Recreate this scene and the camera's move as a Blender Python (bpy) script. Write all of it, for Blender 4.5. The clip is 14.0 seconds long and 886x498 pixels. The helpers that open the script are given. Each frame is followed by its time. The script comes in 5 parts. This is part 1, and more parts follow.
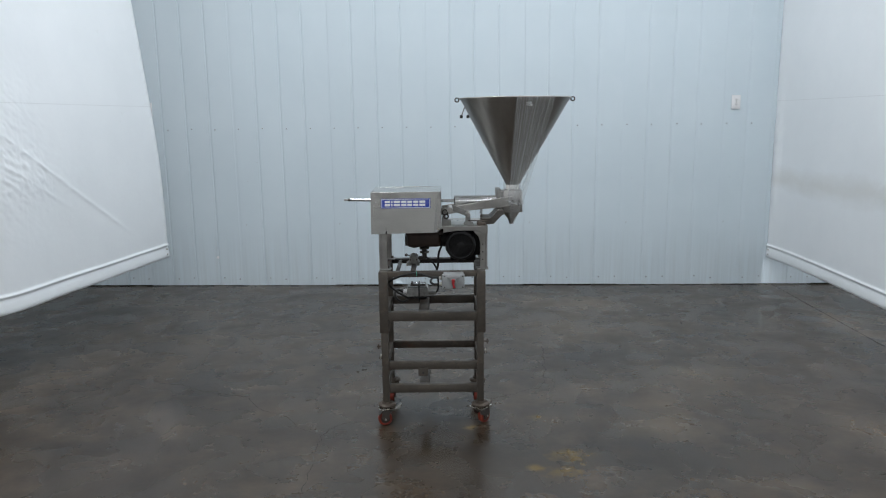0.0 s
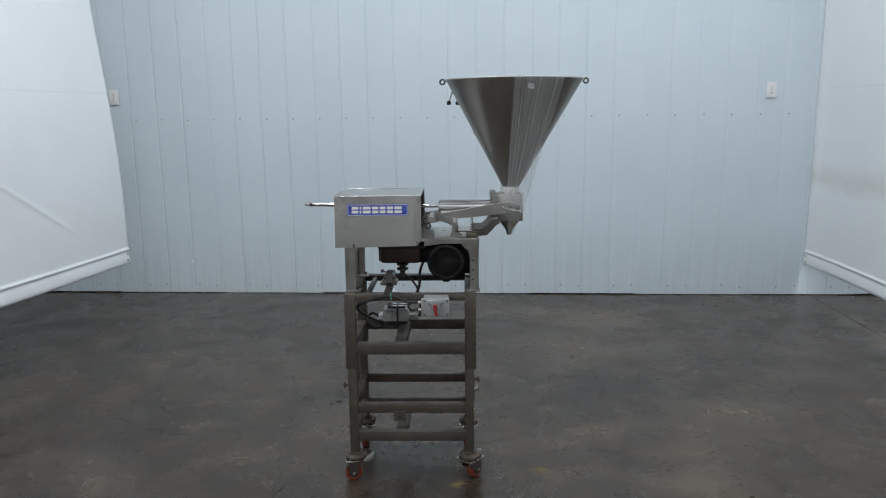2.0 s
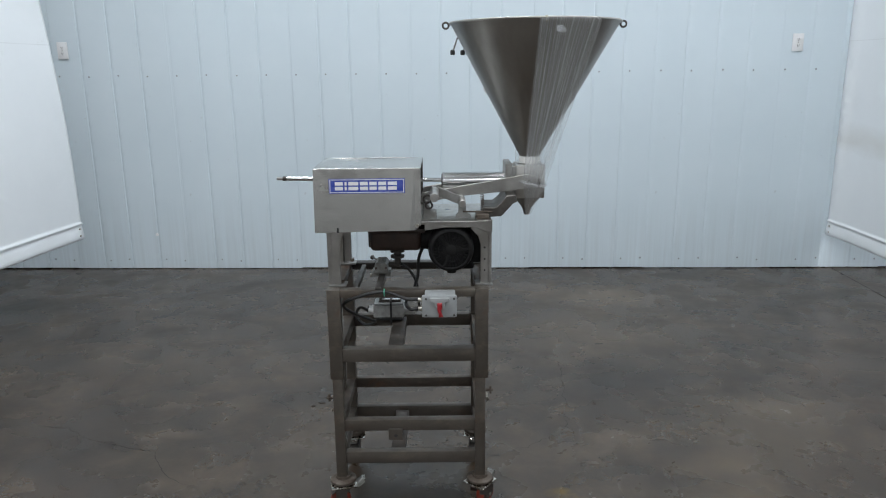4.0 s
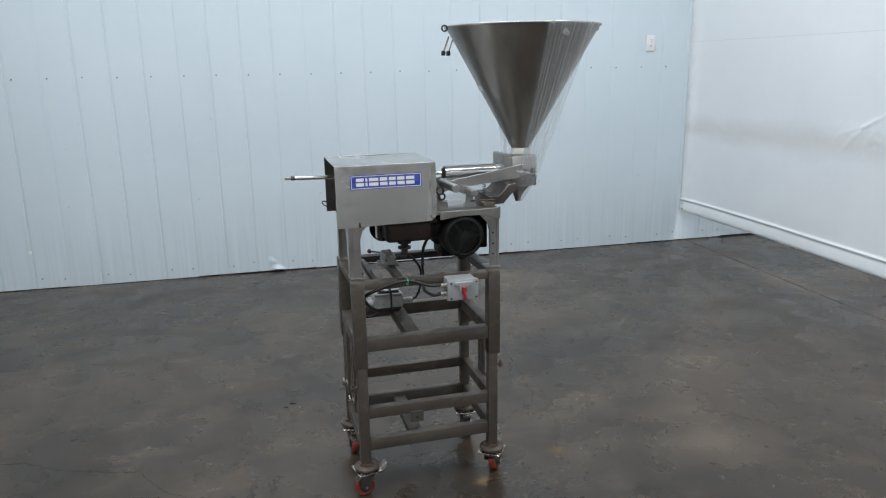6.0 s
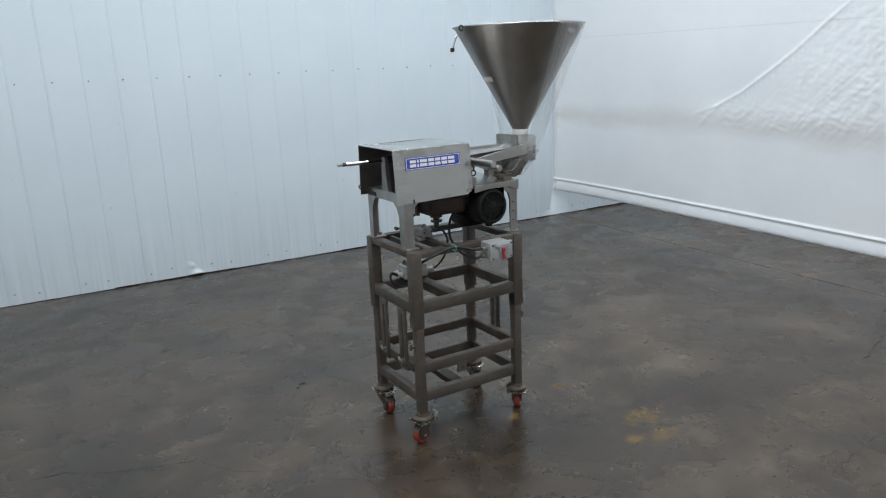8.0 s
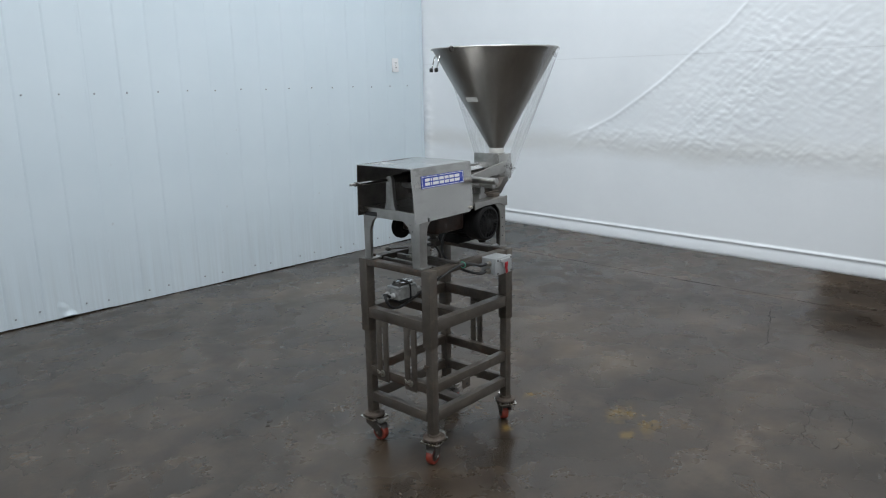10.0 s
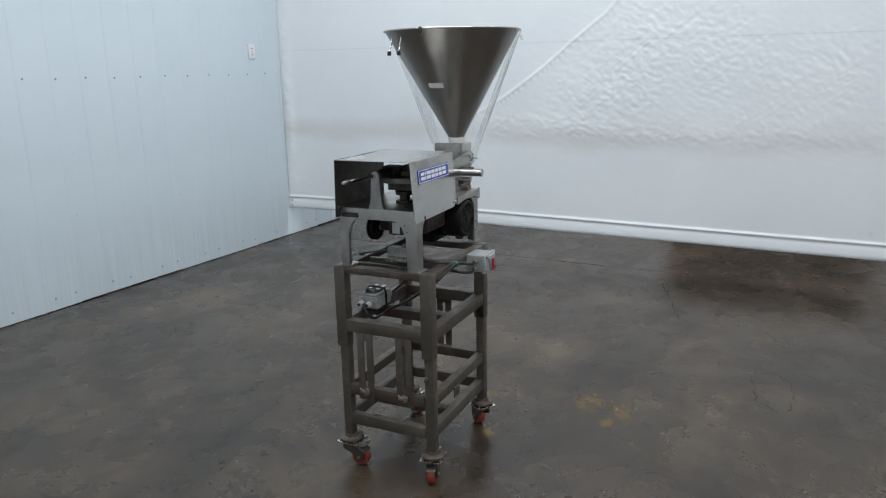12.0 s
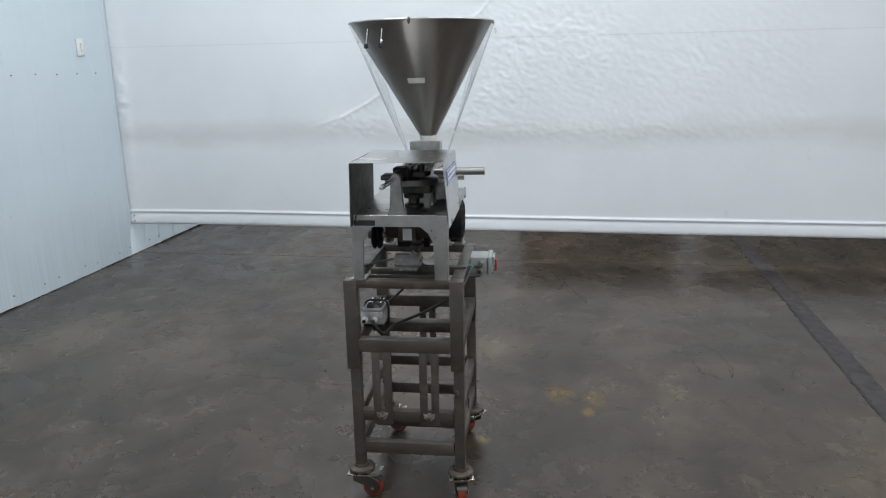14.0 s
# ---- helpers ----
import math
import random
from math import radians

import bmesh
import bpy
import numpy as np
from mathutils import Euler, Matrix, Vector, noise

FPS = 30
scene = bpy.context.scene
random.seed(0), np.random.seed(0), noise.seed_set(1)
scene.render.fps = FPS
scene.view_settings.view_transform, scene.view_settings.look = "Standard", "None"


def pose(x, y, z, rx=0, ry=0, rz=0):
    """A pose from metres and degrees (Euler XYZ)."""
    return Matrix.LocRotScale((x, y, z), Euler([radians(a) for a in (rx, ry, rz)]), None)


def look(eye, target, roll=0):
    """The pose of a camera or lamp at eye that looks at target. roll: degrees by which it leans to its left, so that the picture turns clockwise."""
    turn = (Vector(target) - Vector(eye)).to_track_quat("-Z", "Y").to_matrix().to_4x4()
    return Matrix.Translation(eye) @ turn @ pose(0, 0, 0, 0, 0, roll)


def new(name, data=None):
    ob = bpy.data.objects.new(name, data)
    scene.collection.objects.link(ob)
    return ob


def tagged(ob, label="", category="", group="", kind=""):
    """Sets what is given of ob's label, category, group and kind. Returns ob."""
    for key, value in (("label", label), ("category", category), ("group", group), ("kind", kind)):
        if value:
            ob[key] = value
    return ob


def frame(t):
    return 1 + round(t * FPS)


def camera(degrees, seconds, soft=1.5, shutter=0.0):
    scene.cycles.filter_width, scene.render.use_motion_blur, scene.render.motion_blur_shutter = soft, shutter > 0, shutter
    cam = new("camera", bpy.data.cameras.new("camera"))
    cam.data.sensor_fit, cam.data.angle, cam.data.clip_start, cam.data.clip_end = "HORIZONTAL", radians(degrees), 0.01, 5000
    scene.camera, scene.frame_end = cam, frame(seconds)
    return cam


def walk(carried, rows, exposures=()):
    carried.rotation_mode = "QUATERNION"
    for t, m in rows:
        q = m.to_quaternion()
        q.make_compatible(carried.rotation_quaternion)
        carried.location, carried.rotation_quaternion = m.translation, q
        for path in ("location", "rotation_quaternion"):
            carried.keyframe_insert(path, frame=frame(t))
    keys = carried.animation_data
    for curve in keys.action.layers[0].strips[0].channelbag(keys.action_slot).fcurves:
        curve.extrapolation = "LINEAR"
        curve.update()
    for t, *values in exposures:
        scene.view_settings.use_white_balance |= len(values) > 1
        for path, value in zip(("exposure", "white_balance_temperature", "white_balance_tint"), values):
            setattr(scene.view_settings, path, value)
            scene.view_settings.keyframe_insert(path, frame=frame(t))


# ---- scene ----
cam = camera(62.7, 14.0, 1.1)
PATH = [
    (0, (0.08, 0.404, 1.602), (0.0, 2.371, 1.249), -0.7),
    (0.5, (0.084, 0.544, 1.603), (-0.006, 2.511, 1.25), -1.1),
    (1, (0.076, 0.74, 1.595), (-0.008, 2.71, 1.262), -1.5),
    (1.5, (0.132, 0.933, 1.584), (0.052, 2.902, 1.244), -1.3),
    (2, (0.184, 1.129, 1.575), (0.069, 3.091, 1.203), -0.6),
    (2.5, (0.134, 1.321, 1.569), (0.018, 3.278, 1.173), -0.4),
    (3, (0.073, 1.498, 1.563), (0.001, 3.452, 1.146), -0.6),
    (3.5, (0.061, 1.614, 1.559), (0.0, 3.558, 1.096), -0.6),
    (4, (0.074, 1.692, 1.552), (0.009, 3.632, 1.073), -0.6),
    (4.2, (0.049, 1.698, 1.558), (-0.012, 3.636, 1.068), -0.8),
    (6.3, (-0.796, 1.563, 1.564), (-0.27, 3.431, 1.082), -1.5),
    (6.5, (-0.907, 1.54, 1.538), (-0.33, 3.395, 1.063), -1.9),
    (7, (-1.193, 1.434, 1.553), (-0.463, 3.232, 1.07), -1.5),
    (7.2, (-1.262, 1.433, 1.557), (-0.505, 3.218, 1.069), -1.8),
    (9.3, (-2.23, 1.859, 1.566), (-0.945, 3.32, 1.104), -1.1),
    (9.5, (-2.266, 1.899, 1.553), (-0.951, 3.335, 1.103), -1.0),
    (10, (-2.347, 2.076, 1.561), (-0.941, 3.426, 1.112), -1.1),
    (10.5, (-2.467, 2.259, 1.558), (-0.951, 3.484, 1.112), -0.8),
    (11, (-2.54, 2.429, 1.56), (-0.945, 3.535, 1.075), -0.7),
    (11.5, (-2.559, 2.641, 1.551), (-0.901, 3.646, 1.061), -1.2),
    (12, (-2.584, 2.838, 1.551), (-0.861, 3.731, 1.067), -1.1),
    (12.5, (-2.658, 3.074, 1.556), (-0.865, 3.822, 1.082), -1.0),
    (13, (-2.697, 3.283, 1.554), (-0.858, 3.903, 1.073), -1.0),
    (13.5, (-2.699, 3.499, 1.53), (-0.817, 3.971, 1.045), -1.0),
    (14, (-2.700, 3.705, 1.538), (-0.788, 4.022, 1.0465), -1.2),
]
walk(cam, [(t, look(eye, target, roll)) for t, eye, target, roll in PATH],
     [(0, -0.13), (1, -0.16), (2, -0.2), (3, -0.1), (4.2, 0.08), (6.5, 0.15), (7.2, 0.15), (9.5, 0.03), (10.5, -0.03), (11.2, -0.05), (12.5, 0.05), (14, 0.10)])

# ---- light ----
world = bpy.data.worlds.new("warehouse_air")
world.use_nodes = True
world.node_tree.nodes["Background"].inputs[0].default_value = (0.8, 0.9, 1.0, 1)
world.node_tree.nodes["Background"].inputs[1].default_value = 0.02
scene.world = world


def unseen_ceiling_lamp(x, y, z, sx, sy, watts, colour=(0.892, 0.935, 0.985)):
    data = bpy.data.lights.new("unseen_ceiling_lamp", "AREA")
    data.shape, data.size, data.size_y, data.energy, data.color = "RECTANGLE", sx, sy, watts, colour
    ob = new("unseen_ceiling_lamp", data)
    ob.location = (x, y, z)
    return ob


# none in view; south and west pairs added to brighten cover reflections and floor
for lx, ly, watts in ((-1.2, 5.25, 68), (1.5, 5.3, 80), (-1.1, 2.6, 80), (1.5, 2.6, 44), (-1.1, -3.3, 95), (1.5, -3.3, 95), (-4.9, 4.6, 62), (-4.9, 0.4, 100)):
    unseen_ceiling_lamp(lx, ly, 4.7, 1.8, 0.6, watts)
# unseen lamps added to light the partition and the floor behind the curtain
unseen_ceiling_lamp(4.1, 5.2, 4.7, 0.6, 1.8, 115)
unseen_ceiling_lamp(5.4, 1.6, 4.7, 1.8, 0.6, 140)


# ---- materials ----
def mat(name, col, col2=None, rough=0.5, metal=0.0, scale=6.0, bump=0.0, bscale=80.0, stretch=(1, 1, 1), rvar=0.1, spec=0.5, contrast=(0.35, 0.65)):
    m = bpy.data.materials.new(name)
    m.use_nodes = True
    nt = m.node_tree
    p = nt.nodes["Principled BSDF"]
    p.inputs["Metallic"].default_value = metal
    p.inputs["Specular IOR Level"].default_value = spec
    tc = nt.nodes.new("ShaderNodeTexCoord")
    mp = nt.nodes.new("ShaderNodeMapping")
    mp.inputs["Scale"].default_value = stretch
    nt.links.new(tc.outputs["Object"], mp.inputs[0])
    n = nt.nodes.new("ShaderNodeTexNoise")
    n.inputs["Scale"].default_value, n.inputs["Detail"].default_value, n.inputs["Roughness"].default_value = scale, 7, 0.62
    nt.links.new(mp.outputs[0], n.inputs["Vector"])
    ramp = nt.nodes.new("ShaderNodeValToRGB")
    ramp.color_ramp.elements[0].position, ramp.color_ramp.elements[1].position = contrast
    ramp.color_ramp.elements[0].color = (*col, 1)
    ramp.color_ramp.elements[1].color = (*(col2 or [c * 0.8 for c in col]), 1)
    nt.links.new(n.outputs["Fac"], ramp.inputs[0])
    nt.links.new(ramp.outputs[0], p.inputs["Base Color"])
    n2 = nt.nodes.new("ShaderNodeTexNoise")
    n2.inputs["Scale"].default_value, n2.inputs["Detail"].default_value = scale * 2.7, 5
    nt.links.new(mp.outputs[0], n2.inputs["Vector"])
    mr = nt.nodes.new("ShaderNodeMapRange")
    mr.inputs["From Min"].default_value, mr.inputs["From Max"].default_value = 0.3, 0.7
    mr.inputs["To Min"].default_value, mr.inputs["To Max"].default_value = max(0.02, rough - rvar), min(1, rough + rvar)
    nt.links.new(n2.outputs["Fac"], mr.inputs["Value"])
    nt.links.new(mr.outputs[0], p.inputs["Roughness"])
    if bump:
        n3 = nt.nodes.new("ShaderNodeTexNoise")
        n3.inputs["Scale"].default_value, n3.inputs["Detail"].default_value = bscale, 4
        nt.links.new(mp.outputs[0], n3.inputs["Vector"])
        b = nt.nodes.new("ShaderNodeBump")
        b.inputs["Strength"].default_value, b.inputs["Distance"].default_value = bump, 0.002
        nt.links.new(n3.outputs["Fac"], b.inputs["Height"])
        nt.links.new(b.outputs[0], p.inputs["Normal"])
    return m


STEEL = mat("brushed_stainless", (0.48, 0.47, 0.45), (0.35, 0.34, 0.32), 0.36, 1.0, 9, 0.10, 160, (1, 1, 1), 0.09)
HOPPER = mat("spun_stainless", (0.41, 0.397, 0.374), (0.30, 0.289, 0.270), 0.37, 1.0, 5, 0.08, 90, (1, 1, 0.25), 0.07)
CHROME = mat("polished_steel", (0.72, 0.72, 0.72), (0.6, 0.6, 0.6), 0.12, 1.0, 12, 0, 80, (1, 1, 1), 0.05)
CAST = mat("dull_cast_steel", (0.34, 0.34, 0.33), (0.22, 0.215, 0.20), 0.48, 0.85, 14, 0.25, 120)
DARK = mat("oily_dark_steel", (0.045, 0.042, 0.04), (0.10, 0.09, 0.08), 0.45, 0.6, 18, 0.3, 140)
GEAR = mat("rusty_gearbox", (0.014, 0.010, 0.008), (0.034, 0.017, 0.011), 0.5, 0.2, 16, 0.4, 120)
BLACK = mat("black_motor_paint", (0.007, 0.007, 0.0075), (0.014, 0.0135, 0.013), 0.55, 0.0, 20, 0.2, 120, (1, 1, 1), 0.1, 0.15)
# stand paint darkened; the table's shade is put into the colour
SHADED = mat("shaded_rail_paint", (0.026, 0.022, 0.018), (0.016, 0.012, 0.010), 0.5, 0.0, 9, 0.2, 120)
RUBBER = mat("black_rubber", (0.012, 0.012, 0.012), (0.02, 0.02, 0.02), 0.5, 0.0, 30)
RED_WHEEL = mat("red_polyurethane", (0.29, 0.038, 0.018), (0.13, 0.025, 0.016), 0.4, 0.0, 25)
ZINC = mat("zinc_plate", (0.55, 0.54, 0.50), (0.30, 0.27, 0.22), 0.35, 0.9, 30, 0.2, 150)
PLATE = mat("bright_zinc_plate", (0.74, 0.73, 0.70), (0.40, 0.35, 0.28), 0.24, 1.0, 30, 0.15, 150)
SCREW = mat("weathered_screw", (0.34, 0.37, 0.385), (0.24, 0.25, 0.255), 0.5, 0.0, 60)
# for grimy parts, and for steel whose shade is put into the colour
GRIMY_SHADED = mat("grimy_shaded_steel", (0.16, 0.15, 0.14), (0.075, 0.068, 0.06), 0.5, 0.8, 8, 0.15, 120)
RUSTZ = mat("rusty_zinc", (0.135, 0.115, 0.095), (0.062, 0.042, 0.030), 0.6, 0.4, 26, 0.3, 150)
BOXGREY = mat("grey_enclosure", (0.35, 0.365, 0.365), (0.28, 0.29, 0.29), 0.45, 0.0, 14, 0.1, 150)
CTRLGREY = mat("light_grey_casting", (0.46, 0.46, 0.45), (0.26, 0.255, 0.24), 0.45, 0.0, 30, 0.2, 150)
RED = mat("red_plastic", (0.40, 0.022, 0.03), (0.28, 0.015, 0.02), 0.35, 0.0, 20)
BLUE = mat("blue_enamel", (0.035, 0.06, 0.32), (0.045, 0.075, 0.36), 0.3, 0.0, 20)
WHITE = mat("white_enamel", (0.78, 0.78, 0.78), (0.72, 0.72, 0.72), 0.35, 0.0, 20)
PAPER = mat("white_paper", (0.72, 0.71, 0.68), (0.6, 0.59, 0.56), 0.7, 0.0, 40)
GREEN = mat("green_tie", (0.10, 0.42, 0.30), (0.08, 0.36, 0.26), 0.4, 0.0, 20)
PLAIN = mat("warehouse_paint", (0.62, 0.63, 0.63), (0.56, 0.57, 0.57), 0.7, 0.0, 2)
WHITEWALL = mat("pale_wall_paint", (0.55, 0.55, 0.54), (0.48, 0.48, 0.47), 0.6, 0.0, 2)
LININGWHITE = mat("white_lining_paint", (0.78, 0.80, 0.82), (0.72, 0.74, 0.76), 0.6, 0.0, 2)
# dimness of the bay behind the curtain, put into the wall colour
DIMWALL = mat("dim_bay_paint", (0.20, 0.192, 0.182), (0.15, 0.142, 0.135), 0.7, 0.0, 2)
VALVE = mat("dirty_grey_casting", (0.29, 0.29, 0.275), (0.17, 0.165, 0.15), 0.5, 0.3, 30, 0.3, 150)
# near-black; holes, slots and the wall's gap get their shade from this colour
GAP = mat("dark_gap", (0.02, 0.02, 0.02), (0.03, 0.03, 0.03), 0.8, 0.0, 10)


def ramp_of(nt, fac, stops):
    r = nt.nodes.new("ShaderNodeValToRGB")
    e = r.color_ramp.elements
    while len(e) < len(stops):
        e.new(0.5)
    for k, (pos, c) in enumerate(stops):
        e[k].position, e[k].color = pos, (*c, 1)
    nt.links.new(fac, r.inputs[0])
    return r.outputs[0]


def noise_of(nt, vec, scale, detail=6, rough=0.6, warp=0.0):
    n = nt.nodes.new("ShaderNodeTexNoise")
    n.inputs["Scale"].default_value, n.inputs["Detail"].default_value = scale, detail
    n.inputs["Roughness"].default_value, n.inputs["Distortion"].default_value = rough, warp
    nt.links.new(vec, n.inputs["Vector"])
    return n.outputs["Fac"]


def mapped(nt, vec, loc=(0, 0, 0), scl=(1, 1, 1)):
    mp = nt.nodes.new("ShaderNodeMapping")
    mp.inputs["Location"].default_value, mp.inputs["Scale"].default_value = loc, scl
    nt.links.new(vec, mp.inputs[0])
    return mp.outputs[0]


def mixed(nt, fac, a, b, blend="MIX"):
    m = nt.nodes.new("ShaderNodeMix")
    m.data_type, m.blend_type = "RGBA", blend
    for slot, v in ((0, fac), (6, a), (7, b)):
        if isinstance(v, (int, float)):
            m.inputs[slot].default_value = v
        elif isinstance(v, tuple):
            m.inputs[slot].default_value = (*v, 1)
        else:
            nt.links.new(v, m.inputs[slot])
    return m.outputs[2]


def math_of(nt, op, a, b=0.0):
    m = nt.nodes.new("ShaderNodeMath")
    m.operation = op
    for k, v in enumerate((a, b)):
        if isinstance(v, (int, float)):
            m.inputs[k].default_value = v
        else:
            nt.links.new(v, m.inputs[k])
    return m.outputs[0]


def start(name):
    m = bpy.data.materials.new(name)
    m.use_nodes = True
    nt = m.node_tree
    return m, nt, nt.nodes["Principled BSDF"], nt.nodes.new("ShaderNodeTexCoord").outputs["Object"]


def bumped(nt, p, height, strength, dist):
    b = nt.nodes.new("ShaderNodeBump")
    b.inputs["Strength"].default_value, b.inputs["Distance"].default_value = strength, dist
    nt.links.new(height, b.inputs["Height"])
    nt.links.new(b.outputs[0], p.inputs["Normal"])


def spot(nt, vec, x, y, rx, ry):
    """1 at the middle of a soft patch on the floor, 0 outside it."""
    v = mapped(nt, vec, (-x / rx, -y / ry, 0), (1 / rx, 1 / ry, 0))
    ln = nt.nodes.new("ShaderNodeVectorMath")
    ln.operation = "LENGTH"
    nt.links.new(v, ln.inputs[0])
    return math_of(nt, "MAXIMUM", math_of(nt, "SUBTRACT", 1.0, ln.outputs["Value"]), 0.0)


def concrete():
    m, nt, p, o = start("stained_concrete")
    big = noise_of(nt, mapped(nt, o, (3, 1, 0), (1, 1.3, 1)), 1.1, 5, 0.55, 0.3)
    base = ramp_of(nt, big, [(0.32, (0.074, 0.066, 0.057)), (0.46, (0.108, 0.099, 0.087)), (0.56, (0.134, 0.124, 0.109)), (0.70, (0.190, 0.176, 0.155))])
    mid = noise_of(nt, mapped(nt, o, (0, 5, 0), (1, 0.85, 1)), 4.0, 6, 0.6, 0.25)
    base = mixed(nt, 0.62, base, ramp_of(nt, mid, [(0.30, (0.50, 0.48, 0.46)), (0.5, (0.95, 0.945, 0.935)), (0.70, (1.55, 1.53, 1.48))]), "MULTIPLY")
    small = noise_of(nt, mapped(nt, o, (2, 2, 0)), 13.0, 6, 0.62, 0.3)
    base = mixed(nt, 0.55, base, ramp_of(nt, small, [(0.32, (0.68, 0.67, 0.66)), (0.5, (1.0, 1.0, 1.0)), (0.68, (1.32, 1.31, 1.29))]), "MULTIPLY")
    brown = math_of(nt, "MULTIPLY", ramp_of(nt, noise_of(nt, mapped(nt, o, (7, 3, 0)), 2.1, 5, 0.6, 0.3), [(0.5, (0, 0, 0)), (0.68, (1, 1, 1))]), 0.20)
    base = mixed(nt, brown, base, (0.128, 0.098, 0.070))
    blot = noise_of(nt, mapped(nt, o, (6, 1, 0), (1, 0.9, 1)), 6.0, 7, 0.66, 0.15)
    base = mixed(nt, 0.40, base, ramp_of(nt, blot, [(0.38, (0.70, 0.69, 0.68)), (0.50, (1.0, 1.0, 1.0)), (0.62, (1.32, 1.31, 1.29))]), "MULTIPLY")
    wipe = nt.nodes.new("ShaderNodeMapping")
    wipe.inputs["Scale"].default_value, wipe.inputs["Rotation"].default_value = (4, 15, 1), (0, 0, 0.9)
    nt.links.new(o, wipe.inputs[0])
    base = mixed(nt, 0.12, base, ramp_of(nt, noise_of(nt, wipe.outputs[0], 1.0, 7, 0.7, 0.1), [(0.36, (0.76, 0.755, 0.75)), (0.64, (1.26, 1.255, 1.25))]), "MULTIPLY")
    fine = noise_of(nt, o, 48, 5, 0.7)
    base = mixed(nt, 0.34, base, ramp_of(nt, fine, [(0.36, (0.70, 0.70, 0.70)), (0.64, (1.30, 1.30, 1.30))]), "MULTIPLY")
    scuff = ramp_of(nt, noise_of(nt, mapped(nt, o, (9, 2, 0), (1.2, 1.6, 1)), 2.6, 6, 0.6, 0.2), [(0.55, (0, 0, 0)), (0.72, (0.7, 0.7, 0.7))])
    base = mixed(nt, scuff, base, (0.245, 0.228, 0.200))
    dark = ramp_of(nt, noise_of(nt, mapped(nt, o, (1, 8, 0), (1, 1.5, 1)), 2.8, 6, 0.62, 0.3), [(0.32, (0.55, 0.55, 0.55)), (0.42, (0, 0, 0))])
    base = mixed(nt, dark, base, (0.058, 0.051, 0.044))
    grit = noise_of(nt, o, 12, 6, 0.62, 0.2)
    for x, y, rx, ry, cut, tone in ((0.55, 3.69, 0.24, 0.19, 0.50, (0.34, 0.265, 0.058)), (0.49, 3.54, 0.21, 0.14, 0.50, (0.36, 0.28, 0.06)), (0.37, 3.56, 0.09, 0.07, 0.42, (0.40, 0.31, 0.07)), (0.42, 4.15, 0.13, 0.08, 0.46, (0.32, 0.25, 0.065)), (0.07, 4.01, 0.095, 0.06, 0.48, (0.60, 0.50, 0.20)), (0.17, 4.25, 0.10, 0.10, 0.62, (0.42, 0.32, 0.13))):
        s = math_of(nt, "MULTIPLY", math_of(nt, "POWER", spot(nt, o, x, y, rx, ry), 0.5), grit)
        base = mixed(nt, math_of(nt, "MULTIPLY", math_of(nt, "MULTIPLY", math_of(nt, "MAXIMUM", math_of(nt, "SUBTRACT", s, cut * 0.72), 0.0), 5.0), 0.9), base, tone)
    # soft darker and paler patches, each at a set place on the floor
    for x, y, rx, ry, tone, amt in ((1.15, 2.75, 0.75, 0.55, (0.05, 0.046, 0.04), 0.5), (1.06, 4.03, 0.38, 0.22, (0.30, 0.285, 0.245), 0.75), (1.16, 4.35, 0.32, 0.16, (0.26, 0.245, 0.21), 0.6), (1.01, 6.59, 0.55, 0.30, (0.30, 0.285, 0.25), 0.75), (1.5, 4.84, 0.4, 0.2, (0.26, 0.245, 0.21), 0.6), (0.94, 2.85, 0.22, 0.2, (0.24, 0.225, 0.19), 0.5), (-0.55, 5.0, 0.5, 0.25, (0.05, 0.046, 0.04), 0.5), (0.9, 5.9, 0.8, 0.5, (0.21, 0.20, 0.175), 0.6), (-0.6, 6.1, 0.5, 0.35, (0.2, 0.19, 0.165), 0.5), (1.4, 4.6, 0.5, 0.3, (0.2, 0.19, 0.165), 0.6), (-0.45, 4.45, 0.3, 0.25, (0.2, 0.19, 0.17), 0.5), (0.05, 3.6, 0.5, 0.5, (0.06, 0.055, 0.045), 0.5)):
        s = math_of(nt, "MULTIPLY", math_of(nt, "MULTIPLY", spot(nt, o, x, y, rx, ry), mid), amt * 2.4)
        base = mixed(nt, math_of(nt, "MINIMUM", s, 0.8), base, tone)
    base = mixed(nt, 1.0, base, (0.359, 0.284, 0.220), "MULTIPLY")
    nt.links.new(base, p.inputs["Base Color"])
    rough = ramp_of(nt, noise_of(nt, mapped(nt, o, (4, 4, 0)), 4.0, 5, 0.55, 0.3), [(0.34, (0.20, 0.20, 0.20)), (0.66, (0.36, 0.36, 0.36))])
    nt.links.new(rough, p.inputs["Roughness"])
    p.inputs["Specular IOR Level"].default_value = 0.47
    bumped(nt, p, noise_of(nt, o, 9, 3, 0.5), 0.05, 0.004)
    return m


